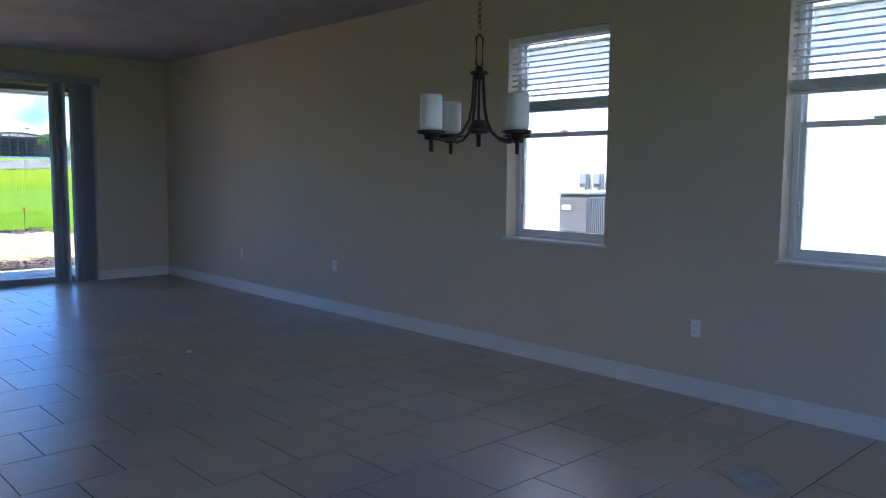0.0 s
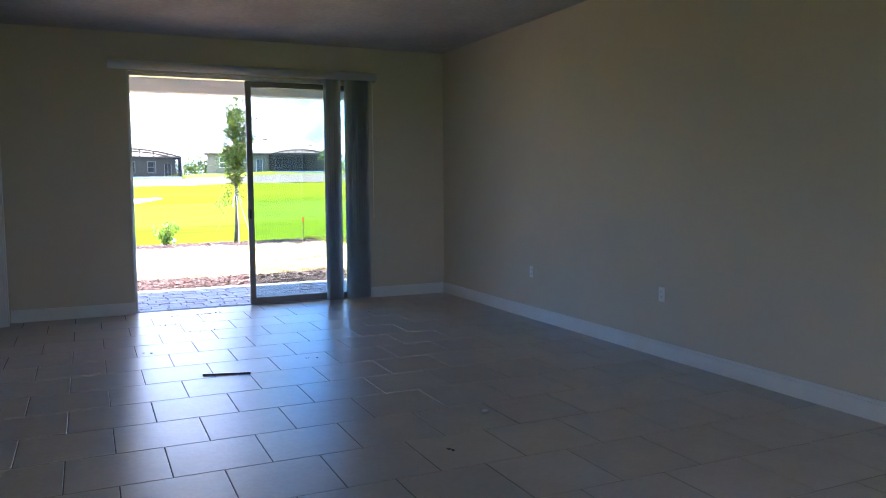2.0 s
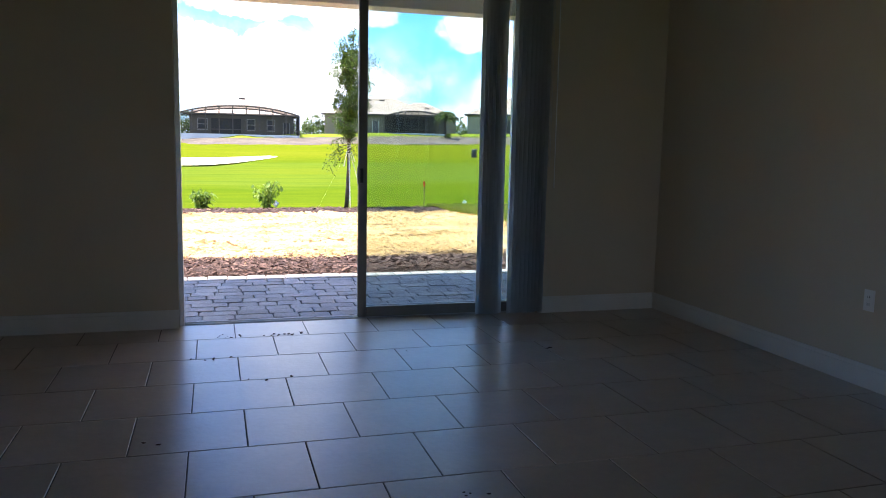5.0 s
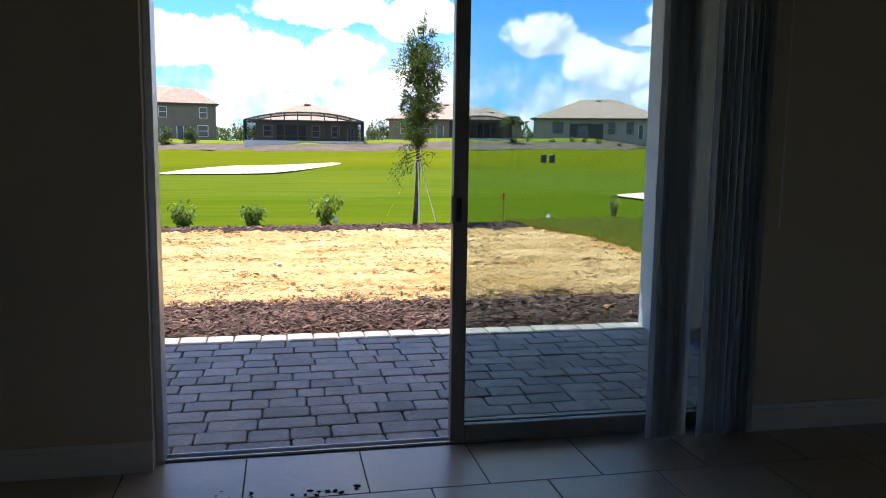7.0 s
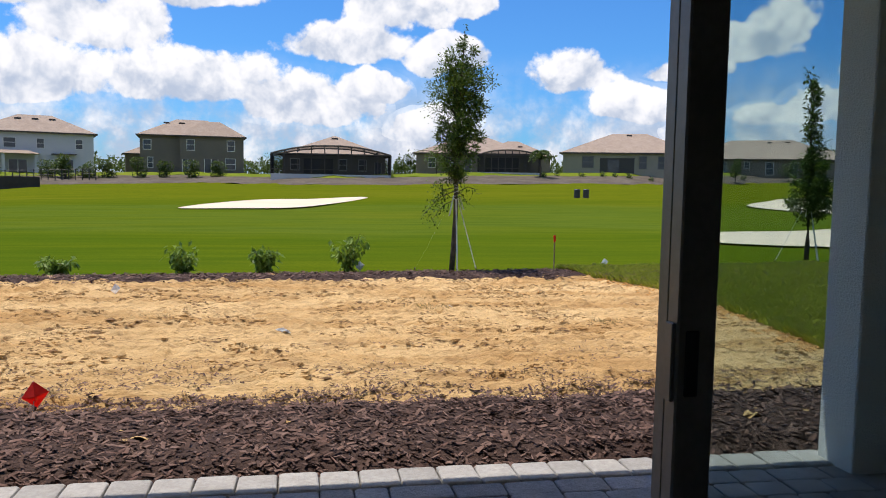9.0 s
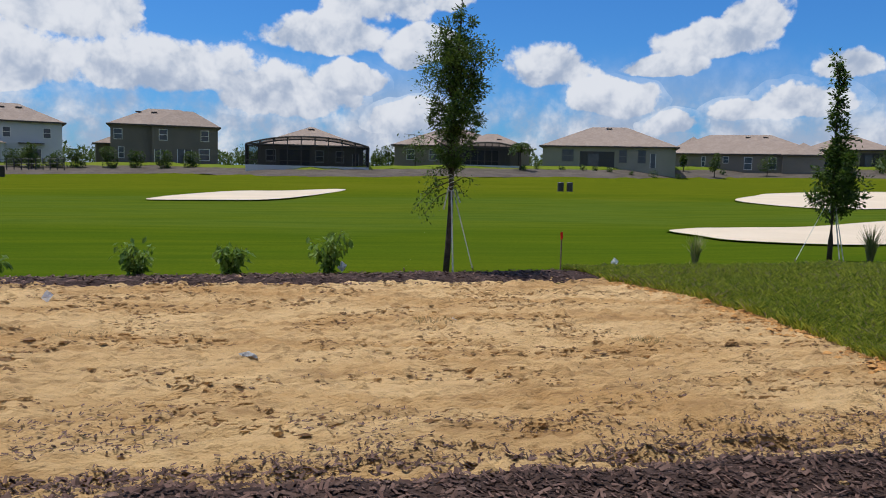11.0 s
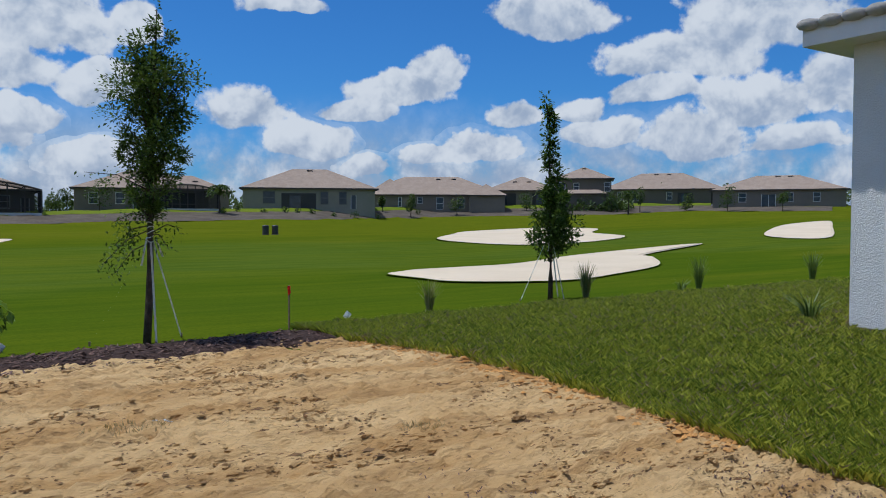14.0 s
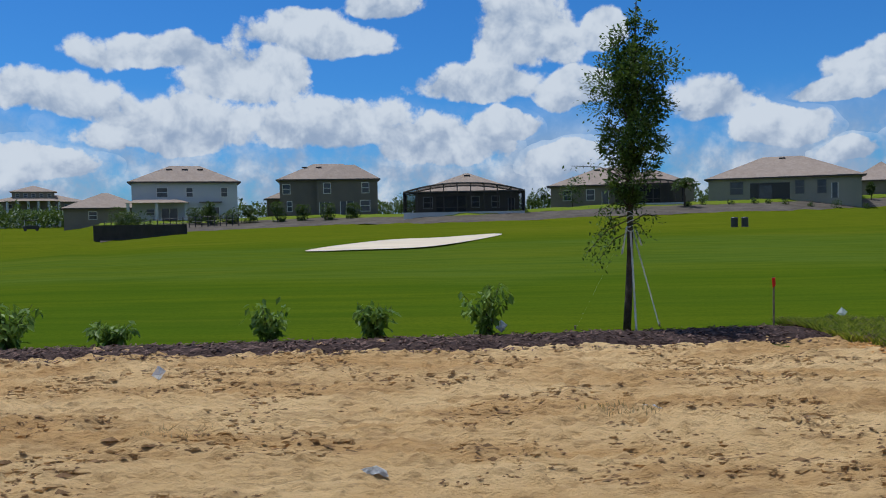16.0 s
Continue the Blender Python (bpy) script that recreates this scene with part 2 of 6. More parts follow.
VINYL = mat("white_vinyl", (0.80, 0.81, 0.82), (0.84, 0.84, 0.84), 3, 0.4, fine=50, fine_amt=0.04)
SLAT = mat("blind_slat", (0.80, 0.80, 0.79), (0.84, 0.84, 0.83), 5, 0.5, fine=60, fine_amt=0.05)
VANE = leaf_mat("blind_vane", (0.56, 0.57, 0.59), (0.64, 0.65, 0.67), 0.55, 0.6, (0.75, 0.76, 0.78))
BRONZE = mat("door_frame_metal", (0.22, 0.205, 0.185), (0.26, 0.24, 0.22), 8, 0.45, metal=0.3, fine=80, fine_amt=0.2)
ALU = mat("mill_aluminium", (0.62, 0.62, 0.62), (0.52, 0.52, 0.52), 12, 0.42, metal=0.85, fine=80, fine_amt=0.2)
FIXTURE = mat("oiled_bronze", (0.075, 0.062, 0.055), (0.11, 0.092, 0.08), 20, 0.38, metal=0.85, fine=120, fine_amt=0.3)
OPAL = mat("opal_glass", (0.80, 0.80, 0.78), (0.84, 0.84, 0.82), 20, 0.35, fine=60, fine_amt=0.06)
PLATE = mat("outlet_plastic", (0.78, 0.77, 0.74), (0.8, 0.79, 0.76), 10, 0.4, fine=60, fine_amt=0.04)
# near black: painted shade of slots, duct and patio recesses, also the cart's tyres
DARKHOLE = mat("hole_shade_and_tyre", (0.03, 0.03, 0.03), (0.05, 0.05, 0.05), 20, 0.7)
PAPER = mat("paper", (0.62, 0.62, 0.62), (0.72, 0.72, 0.71), 14, 0.8, bump=0.2, bscale=30)
RUBBER = mat("dark_metal_strip", (0.05, 0.05, 0.055), (0.08, 0.08, 0.085), 14, 0.5, metal=0.3)
STUCCO = mat("white_stucco", (0.78, 0.77, 0.74), (0.83, 0.82, 0.79), 1.6, 0.9, bump=0.9, bscale=70, fine=90, fine_amt=0.14, spec=0.2)
PAVER = mat("concrete_paver", (0.207, 0.194, 0.202), (0.297, 0.277, 0.278), 7, 0.58, bump=0.5, bscale=90, c3=(0.123, 0.114, 0.120), fine=45, fine_amt=0.5, rnd=0.28)
PAVER_EDGE = mat("concrete_border_paver", (0.425, 0.408, 0.383), (0.340, 0.323, 0.297), 7, 0.88, bump=0.5, bscale=90, c3=(0.238, 0.221, 0.204), fine=45, fine_amt=0.4, rnd=0.12)
JOINT = mat("joint_sand", (0.10, 0.088, 0.075), (0.14, 0.12, 0.1), 9, 0.95, bump=0.5, bscale=150)
SAND = sand_mat()
MULCH = mat("mulch_bed", (0.060, 0.036, 0.029), (0.096, 0.060, 0.048), 5, 0.95, bump=1.0, bscale=55, c3=(0.024, 0.014, 0.012), fine=38, fine_amt=0.7, spec=0.2)
CHIP = mat("mulch_chip", (0.105, 0.06, 0.048), (0.17, 0.11, 0.09), 9, 0.9, fine=60, fine_amt=0.3, rnd=0.6, island=True, spec=0.2)
FAIRWAY = fairway_mat()
LAWN = mat("lawn_soil", (0.022, 0.036, 0.006), (0.040, 0.058, 0.010), 1.4, 0.95, bump=0.8, bscale=50, c3=(0.03, 0.055, 0.012), fine=30, fine_amt=0.5, spec=0.1)
BUNKER = mat("bunker_sand", (0.688, 0.573, 0.424), (0.636, 0.523, 0.376), 0.4, 0.95, bump=0.3, bscale=12, fine=8, fine_amt=0.08, spec=0.1)
BANKM = mat("gravel_bank", (0.099, 0.081, 0.062), (0.152, 0.127, 0.101), 0.35, 0.95, bump=0.8, bscale=6, c3=(0.079, 0.062, 0.048), fine=2.6, fine_amt=0.6, spec=0.1)
UPPER = mat("rough_grass", (0.115, 0.163, 0.007), (0.166, 0.200, 0.012), 0.15, 0.95, bump=0.5, bscale=8, fine=3, fine_amt=0.3, spec=0.1)
BARK = mat("bark", (0.055, 0.043, 0.034), (0.10, 0.08, 0.062), 14, 0.9, bump=0.8, bscale=60, fine=60, fine_amt=0.4, spec=0.2)
LEAF = leaf_mat("oak_leaves", (0.010, 0.026, 0.006), (0.120, 0.195, 0.028), 0.24, 0.5, (0.20, 0.30, 0.04))
LEAF_SHRUB = leaf_mat("shrub_leaves", (0.05, 0.11, 0.012), (0.22, 0.32, 0.05))
LEAF_FAR = leaf_mat("far_foliage", (0.022, 0.048, 0.010), (0.07, 0.11, 0.022), 0.2)
BLADE = leaf_mat("grass_blades", (0.060, 0.115, 0.006), (0.60, 0.58, 0.065), 0.32)
STRAW = leaf_mat("straw", (0.24, 0.17, 0.085), (0.42, 0.32, 0.17), 0.15)
DRYBLADE = leaf_mat("ornamental_grass_blades", (0.10, 0.13, 0.035), (0.30, 0.25, 0.13), 0.3)
SEDGE = leaf_mat("green_sedge_blades", (0.06, 0.10, 0.02), (0.20, 0.26, 0.07), 0.3)
STRAP = mat("white_strap", (0.75, 0.75, 0.72), (0.8, 0.8, 0.78), 10, 0.6)
RED = mat("red_plastic", (0.75, 0.02, 0.012), (0.85, 0.035, 0.02), 6, 0.5, fine_amt=0.1)
WHITEP = mat("white_plastic", (0.80, 0.80, 0.80), (0.85, 0.85, 0.85), 6, 0.45, fine_amt=0.05)
WOODSTAKE = mat("stake_wood", (0.20, 0.14, 0.085), (0.27, 0.19, 0.12), 14, 0.8, bump=0.2)
H_TAN = mat("house_stucco_tan", (0.176, 0.156, 0.123), (0.205, 0.180, 0.143), 0.3, 0.9, fine=3, fine_amt=0.08)
H_OLIVE = mat("house_stucco_olive", (0.127, 0.115, 0.094), (0.148, 0.131, 0.107), 0.3, 0.9, fine=3, fine_amt=0.08)
H_GREY = mat("house_stucco_pale_grey", (0.450, 0.459, 0.464), (0.495, 0.504, 0.508), 0.3, 0.9, fine=3, fine_amt=0.06)
H_GREEN = mat("house_stucco_sage", (0.238, 0.234, 0.180), (0.271, 0.262, 0.205), 0.3, 0.9, fine=3, fine_amt=0.08)
ROOF = mat("concrete_roof_tile", (0.299, 0.229, 0.176), (0.370, 0.290, 0.227), 0.8, 0.9, bump=0.6, bscale=5, c3=(0.211, 0.145, 0.109), fine=3.2, fine_amt=0.6)
ROOF_NEAR = mat("grey_concrete_roof_tile", (0.42, 0.40, 0.38), (0.5, 0.48, 0.46), 2, 0.9, bump=0.4, bscale=50, fine=20, fine_amt=0.3)
FASCIA = mat("dark_fascia", (0.05, 0.04, 0.034), (0.07, 0.055, 0.045), 2, 0.6)
HWIN = mat("far_window_glass", (0.03, 0.035, 0.04), (0.06, 0.07, 0.08), 1, 0.12)
HFRAME = mat("far_window_trim", (0.62, 0.61, 0.57), (0.66, 0.65, 0.61), 2, 0.6)
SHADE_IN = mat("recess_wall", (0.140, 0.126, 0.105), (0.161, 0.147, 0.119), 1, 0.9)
CAGEBAR = mat("cage_bronze_bar", (0.045, 0.038, 0.032), (0.06, 0.05, 0.042), 3, 0.5, metal=0.3)
ACGREY = mat("ac_cabinet_paint", (0.20, 0.20, 0.195), (0.24, 0.24, 0.235), 5, 0.5, fine_amt=0.08)
BLACKM = mat("black_plastic", (0.02, 0.02, 0.02), (0.035, 0.035, 0.035), 8, 0.5)
RETWALL = mat("retaining_block", (0.060, 0.057, 0.054), (0.084, 0.078, 0.072), 1, 0.9, bump=0.5, bscale=6)
GLASS = glass_mat("window_glass", (0.95, 0.96, 0.96))
TINTED = glass_mat("tinted_door_glass", (0.74, 0.82, 0.82))
SCREEN = screen_mat("cage_screen")


# ---- mesh helpers ----
def link(name, bm, material, parent=None, smooth=False):
    me = bpy.data.meshes.new(name)
    bmesh.ops.recalc_face_normals(bm, faces=bm.faces)
    bm.to_mesh(me)
    bm.free()
    me.materials.append(material)
    if smooth:
        me.shade_smooth()
    ob = new(name, me)
    if parent:
        ob.parent = parent
    return ob


def part(name, bm, material, parent, label="", smooth=False):
    ob = link(name, bm, material, parent, smooth)
    return tagged(ob, label) if label else ob


def thing(name, place, label, category, group="", turn=0.0, kind=""):
    ob = new(name)
    ob.empty_display_size = 0.1
    ob.matrix_basis = pose(*place, 0, 0, turn)
    return tagged(ob, label, category, group, kind)


def structure(name, bm, material, label, category, smooth=False):
    return tagged(link(name, bm, material, None, smooth), label, category, "", "structure")


def raw(name, verts, faces, material, parent=None, smooth=False):
    """A large mesh from arrays."""
    me = bpy.data.meshes.new(name)
    me.from_pydata(verts, [], faces)
    me.materials.append(material)
    if smooth:
        me.shade_smooth()
    me.update()
    ob = new(name, me)
    if parent:
        ob.parent = parent
    return ob


def box(x0, x1, y0, y1, z0, z1, bevel=0.0, bm=None):
    """A box, with its edges rounded off if it is a bmesh of its own."""
    fresh = bm is None
    bm = bm or bmesh.new()
    v = [bm.verts.new(p) for p in ((x0, y0, z0), (x1, y0, z0), (x1, y1, z0), (x0, y1, z0), (x0, y0, z1), (x1, y0, z1), (x1, y1, z1), (x0, y1, z1))]
    for f in ((3, 2, 1, 0), (4, 5, 6, 7), (0, 1, 5, 4), (1, 2, 6, 5), (2, 3, 7, 6), (3, 0, 4, 7)):
        bm.faces.new([v[i] for i in f])
    if bevel and fresh:
        bmesh.ops.bevel(bm, geom=list(bm.edges), offset=bevel, segments=1, affect="EDGES")
    return bm


def tube(points, radii, n=8, bm=None, closed=False):
    """A round bar along points, with a radius at each."""
    bm = bm or bmesh.new()
    rings = []
    pts = [Vector(p) for p in points]
    for i, p in enumerate(pts):
        a, b = pts[max(i - 1, 0)], pts[min(i + 1, len(pts) - 1)]
        if closed:
            a, b = pts[i - 1], pts[(i + 1) % len(pts)]
        q = (b - a).to_track_quat("Z", "Y")
        r = radii[i] if isinstance(radii, (list, tuple)) else radii
        rings.append([bm.verts.new(p + q @ Vector((r * math.cos(2 * math.pi * k / n), r * math.sin(2 * math.pi * k / n), 0))) for k in range(n)])
    pairs = list(zip(rings, rings[1:])) + ([(rings[-1], rings[0])] if closed else [])
    for a, b in pairs:
        for k in range(n):
            bm.faces.new((a[k], a[(k + 1) % n], b[(k + 1) % n], b[k]))
    if not closed:
        bm.faces.new(rings[0][::-1])
        bm.faces.new(rings[-1])
    return bm


def lathe(profile, n=20, centre=(0, 0), bm=None):
    """A turned shape from (radius, z) pairs."""
    bm = bm or bmesh.new()
    rings = [[bm.verts.new((centre[0] + r * math.cos(2 * math.pi * k / n), centre[1] + r * math.sin(2 * math.pi * k / n), z)) for k in range(n)] for r, z in profile]
    for a, b in zip(rings, rings[1:]):
        for k in range(n):
            bm.faces.new((a[k], a[(k + 1) % n], b[(k + 1) % n], b[k]))
    if profile[0][0] > 1e-4:
        bm.faces.new(rings[0][::-1])
    if profile[-1][0] > 1e-4:
        bm.faces.new(rings[-1])
    return bm


# ---- the room ----
EAST, NORTH, WEST, HIGH = 4.50, 10.38, -0.21, 2.97
DOOR_L, DOOR_R, DOOR_T = 0.95, 3.50, 2.52
WIN_Z = (0.92, 2.48)
WINDOWS = ((3.115, 4.05), (0.945, 1.88))

bm = bmesh.new()
BED_L, BED_R = -1.55, -0.345
box(DOOR_R, EAST + 0.2, NORTH, NORTH + 0.2, -0.2, HIGH + 0.25, bm=bm)
box(DOOR_L, DOOR_R, NORTH, NORTH + 0.2, DOOR_T, HIGH + 0.25, bm=bm)
box(DOOR_L, DOOR_R, NORTH + 0.001, NORTH + 0.2, -0.2, -0.03, bm=bm)
box(BED_R, DOOR_L, NORTH, NORTH + 0.2, -0.2, HIGH + 0.25, bm=bm)
box(BED_L, BED_R, NORTH, NORTH + 0.2, -0.2, 0.9, bm=bm)
box(BED_L, BED_R, NORTH, NORTH + 0.2, 2.35, HIGH + 0.25, bm=bm)
box(-4.3, BED_L, NORTH, NORTH + 0.2, -0.2, HIGH + 0.25, bm=bm)
structure("wall_north", bm, WALL, "beige painted wall around the sliding glass door", "wall")

bm = bmesh.new()
ys = [-4.0] + sorted(v for w in WINDOWS for v in w) + [NORTH]
for i in range(0, len(ys), 2):
    box(EAST, EAST + 0.2, ys[i], ys[i + 1], -0.2, HIGH + 0.25, bm=bm)
for a, b in WINDOWS:
    box(EAST, EAST + 0.2, a, b, -0.2, WIN_Z[0], bm=bm)
    box(EAST, EAST + 0.2, a, b, WIN_Z[1], HIGH + 0.25, bm=bm)
structure("wall_east", bm, WALL, "long beige painted wall with two window openings", "wall")

BD0, BD1, BDT = 9.24, 10.16, 2.30
bm = bmesh.new()
box(WEST - 0.12, WEST, 4.2, BD0, -0.2, HIGH + 0.25, bm=bm)
box(WEST - 0.12, WEST, BD1, NORTH, -0.2, HIGH + 0.25, bm=bm)
box(WEST - 0.12, WEST, BD0, BD1, BDT, HIGH + 0.25, bm=bm)
structure("wall_west", bm, WALL, "beige painted wall with the bedroom doorway", "wall")
bm = bmesh.new()
# two openings added behind the camera to let fill light in
SOUTH = ((-3.4, -1.2), (0.6, 2.8))
for a, b in ((-4.3, -3.4), (-1.2, 0.6), (2.8, EAST)):
    box(a, b, -4.2, -4.0, -0.2, HIGH + 0.25, bm=bm)
for a, b in SOUTH:
    box(a, b, -4.2, -4.0, -0.2, 0.5, bm=bm)
    box(a, b, -4.2, -4.0, 2.4, HIGH + 0.25, bm=bm)
structure("wall_south", bm, WALL, "beige painted wall out of view, with two openings added for fill light", "wall")
# added area lamps brighten the room from the south; no known source there
for a, b in SOUTH:
    lamp = new("window_daylight", bpy.data.lights.new("window_daylight", "AREA"))
    lamp.data.shape, lamp.data.size, lamp.data.size_y, lamp.data.energy, lamp.data.color = "RECTANGLE", b - a, 1.9, 1.0, (0.9, 0.95, 1.0)
    lamp.matrix_world = look(((a + b) / 2, -4.05, 1.45), ((a + b) / 2, 0, 1.3))
structure("wall_far_west", box(-4.5, -4.3, -4.2, NORTH + 0.2, -0.2, HIGH + 0.25), WALL, "plain beige painted outer wall", "wall")
structure("wall_partition", box(-4.3, WEST - 0.12, 4.2, 4.32, -0.2, HIGH), WALL, "plain beige painted partition wall", "wall")
structure("ceiling", box(-4.3, EAST, -4.0, NORTH, HIGH, HIGH + 0.1), CEIL, "white textured flat ceiling", "ceiling")

# baseboards with a stepped top edge
def baseboard(x0, x1, y0, y1, side):
    bm = bmesh.new()
    box(x0, x1, y0, y1, 0.0, 0.105, bm=bm)
    dx, dy = {"e": (0.006, 0), "w": (-0.006, 0), "n": (0, 0.006)}[side]
    bx0, bx1, by0, by1 = x0 + max(dx, 0), x1 + min(dx, 0), y0 + max(dy, 0), y1 + min(dy, 0)
    box(bx0, bx1, by0, by1, 0.105, 0.128, bm=bm)
    structure("baseboard", bm, TRIM, "white painted baseboard along the wall", "baseboard")


baseboard(EAST - 0.016, EAST, -4.0, NORTH, "e")
baseboard(DOOR_R + 0.02, EAST - 0.017, NORTH - 0.016, NORTH, "n")
baseboard(WEST + 0.017, DOOR_L, NORTH - 0.016, NORTH, "n")
baseboard(WEST, WEST + 0.016, 4.2, BD0 - 0.07, "w")

# bedroom doorway: lining, casing and strike plate
door = thing("door_1", (0, 0, 0), "white painted door frame of the bedroom doorway", "doorway", kind="structure")
for y0, y1 in ((BD0 - 0.001, BD0 + 0.018), (BD1 - 0.018, BD1 + 0.001)):
    part("jamb", box(WEST - 0.135, WEST + 0.004, y0, y1, 0, BDT - 0.018, 0.002), TRIM, door)
part("head_jamb", box(WEST - 0.135, WEST + 0.004, BD0, BD1, BDT - 0.018, BDT + 0.001, 0.002), TRIM, door)
part("door_stop", box(WEST - 0.09, WEST - 0.05, BD1 - 0.031, BD1 - 0.0185, 0, BDT - 0.02, 0.002), TRIM, door)
for y0, y1 in ((BD0 - 0.062, BD0 - 0.002), (BD1 + 0.002, BD1 + 0.062)):
    part("casing", box(WEST + 0.0005, WEST + 0.018, y0, y1, 0, BDT + 0.06, 0.004), TRIM, door)
part("casing", box(WEST + 0.0005, WEST + 0.018, BD0 - 0.0615, BD1 + 0.0615, BDT + 0.061, BDT + 0.12, 0.004), TRIM, door)
part("strike_plate", box(WEST - 0.05, WEST - 0.022, BD1 - 0.0215, BD1 - 0.0185, 1.0, 1.057, 0.001), FIXTURE, door, "dark metal strike plate")


# ---- glazed openings ----
def east_window(name, y0, y1):
    """A single-hung window in the east wall with a half raised slatted blind."""
    z0, z1 = WIN_Z
    w = thing(name, (0, 0, 0), "white vinyl single-hung window with a raised slatted blind", "window", "east windows", kind="structure")
    part("window_sill", box(EAST - 0.03, EAST + 0.115, y0 - 0.015, y1 + 0.015, z0 - 0.002, z0 + 0.016, 0.003), TRIM, w, "white marble sill")
    x0, x1 = EAST + 0.115, EAST + 0.185
    f = 0.04
    part("window_frame", box(x0, x1, y0, y0 + f, z0, z1, 0.003), VINYL, w)
    part("window_frame", box(x0, x1, y1 - f, y1, z0, z1, 0.003), VINYL, w)
    part("window_frame", box(x0, x1, y0 + f, y1 - f, z0, z0 + f, 0.003), VINYL, w)
    part("window_frame", box(x0, x1, y0 + f, y1 - f, z1 - f, z1, 0.003), VINYL, w)
    mid = 1.75
    low = bmesh.new()
    box(x0 + 0.005, x0 + 0.035, y0 + f, y0 + f + 0.035, z0 + f, mid, bm=low)
    box(x0 + 0.005, x0 + 0.035, y1 - f - 0.035, y1 - f, z0 + f, mid, bm=low)
    box(x0 + 0.005, x0 + 0.035, y0 + f + 0.035, y1 - f - 0.035, z0 + f, z0 + f + 0.04, bm=low)
    box(x0 + 0.003, x0 + 0.037, y0 + f + 0.035, y1 - f - 0.035, mid - 0.036, mid, bm=low)
    part("lower_sash", low, VINYL, w)
    up = bmesh.new()
    box(x0 + 0.036, x0 + 0.062, y0 + f, y0 + f + 0.02, mid, z1 - f, bm=up)
    box(x0 + 0.036, x0 + 0.062, y1 - f - 0.02, y1 - f, mid, z1 - f, bm=up)
    box(x0 + 0.038, x0 + 0.062, y0 + f, y1 - f, mid - 0.03, mid - 0.001, bm=up)
    part("upper_sash", up, VINYL, w)
    for z in ((z0 + f + 0.04, mid - 0.036), (mid, z1 - f)):
        pane = part("pane", box(x0 + 0.045, x0 + 0.049, y0 + f, y1 - f, z[0], z[1]), GLASS, w)
        pane.visible_shadow = False
    part("sash_lock", box(x0 - 0.012, x0 + 0.02, (y0 + y1) / 2 - 0.03, (y0 + y1) / 2 + 0.03, mid + 0.0005, mid + 0.018, 0.004), VINYL, w)
    part("side_latch", box(x0 - 0.008, x0 + 0.006, y1 - f - 0.02, y1 - f - 0.008, 1.2, 1.28, 0.003), VINYL, w)
    # the blind hangs inside the opening
    b = thing("window_blind", (0, 0, 0), "white slatted window blind drawn half way up", "blind", "slatted blinds")
    part("headrail", box(EAST + 0.03, EAST + 0.085, y0 + 0.006, y1 - 0.006, z1 - 0.05, z1 - 0.002, 0.004), SLAT, b)
    n = 10
    for i in range(n):
        z = z1 - 0.064 - i * 0.043
        bm = bmesh.new()
        row = []
        for k in range(5):
            u = (k - 2) / 2
            row.append((EAST + 0.0575 + u * 0.024, z + 0.004 - 0.004 * u * u + 0.010 * u))
        for (xa, za), (xb, zb) in zip(row, row[1:]):
            v = [bm.verts.new(p) for p in ((xa, y0 + 0.008, za), (xb, y0 + 0.008, zb), (xb, y1 - 0.008, zb), (xa, y1 - 0.008, za))]
            bm.faces.new(v)
        bmesh.ops.remove_doubles(bm, verts=bm.verts, dist=1e-5)
        bmesh.ops.solidify(bm, geom=bm.faces[:], thickness=0.0025)
        part("slat", bm, SLAT, b)
    zs = z1 - 0.064 - n * 0.043
    for i in range(10):
        z = zs - i * 0.0062
        part("slat", box(EAST + 0.034, EAST + 0.082, y0 + 0.008, y1 - 0.008, z - 0.0045, z, 0.0), SLAT, b)
    part("bottom_rail", box(EAST + 0.033, EAST + 0.083, y0 + 0.007, y1 - 0.007, zs - 0.084, zs - 0.064, 0.004), SLAT, b)
    for y in (y0 + 0.14, y1 - 0.14):
        part("ladder_cord", tube([(EAST + 0.034, y, z1 - 0.05), (EAST + 0.033, y, zs)], 0.0012, 5), SLAT, b)
    part("pull_cord", tube([(EAST + 0.028, y0 + 0.12, z1 - 0.05), (EAST + 0.024, y0 + 0.12, 1.95), (EAST + 0.026, y0 + 0.125, 1.80)], 0.0018, 5), SLAT, b)
    part("cord_tassel", lathe([(0.002, 1.77), (0.008, 1.775), (0.005, 1.80), (0.002, 1.81)], 8, (EAST + 0.026, y0 + 0.125)), SLAT, b)


for i, (a, b) in enumerate(WINDOWS):
    east_window("window_%d" % (i + 1), a, b)

# bedroom window, glimpsed through the doorway
w = thing("window_3", (0, 0, 0), "white framed bedroom window with a raised blind", "window", kind="structure")
for args in ((BED_L, BED_L + 0.05, 0.9, 2.35), (BED_R - 0.018, BED_R, 0.9, 2.35)):
    part("window_frame", box(args[0], args[1], NORTH + 0.1, NORTH + 0.16, args[2], args[3], 0.003), VINYL, w)
for z in (0.9, 1.62, 2.31):
    part("window_frame", box(BED_L + 0.05, BED_R - 0.018, NORTH + 0.1, NORTH + 0.16, z, z + 0.04, 0.003), VINYL, w)
part("pane", box(BED_L + 0.05, BED_R - 0.018, NORTH + 0.128, NORTH + 0.132, 0.94, 2.31), GLASS, w).visible_shadow = False
b = thing("window_blind", (0, 0, 0), "white slatted bedroom blind drawn up", "blind", "slatted blinds")
for i in range(10):
    part("slat", box(BED_L + 0.01, BED_R - 0.01, NORTH + 0.03, NORTH + 0.075, 2.30 - i * 0.042, 2.303 - i * 0.042), SLAT, b)

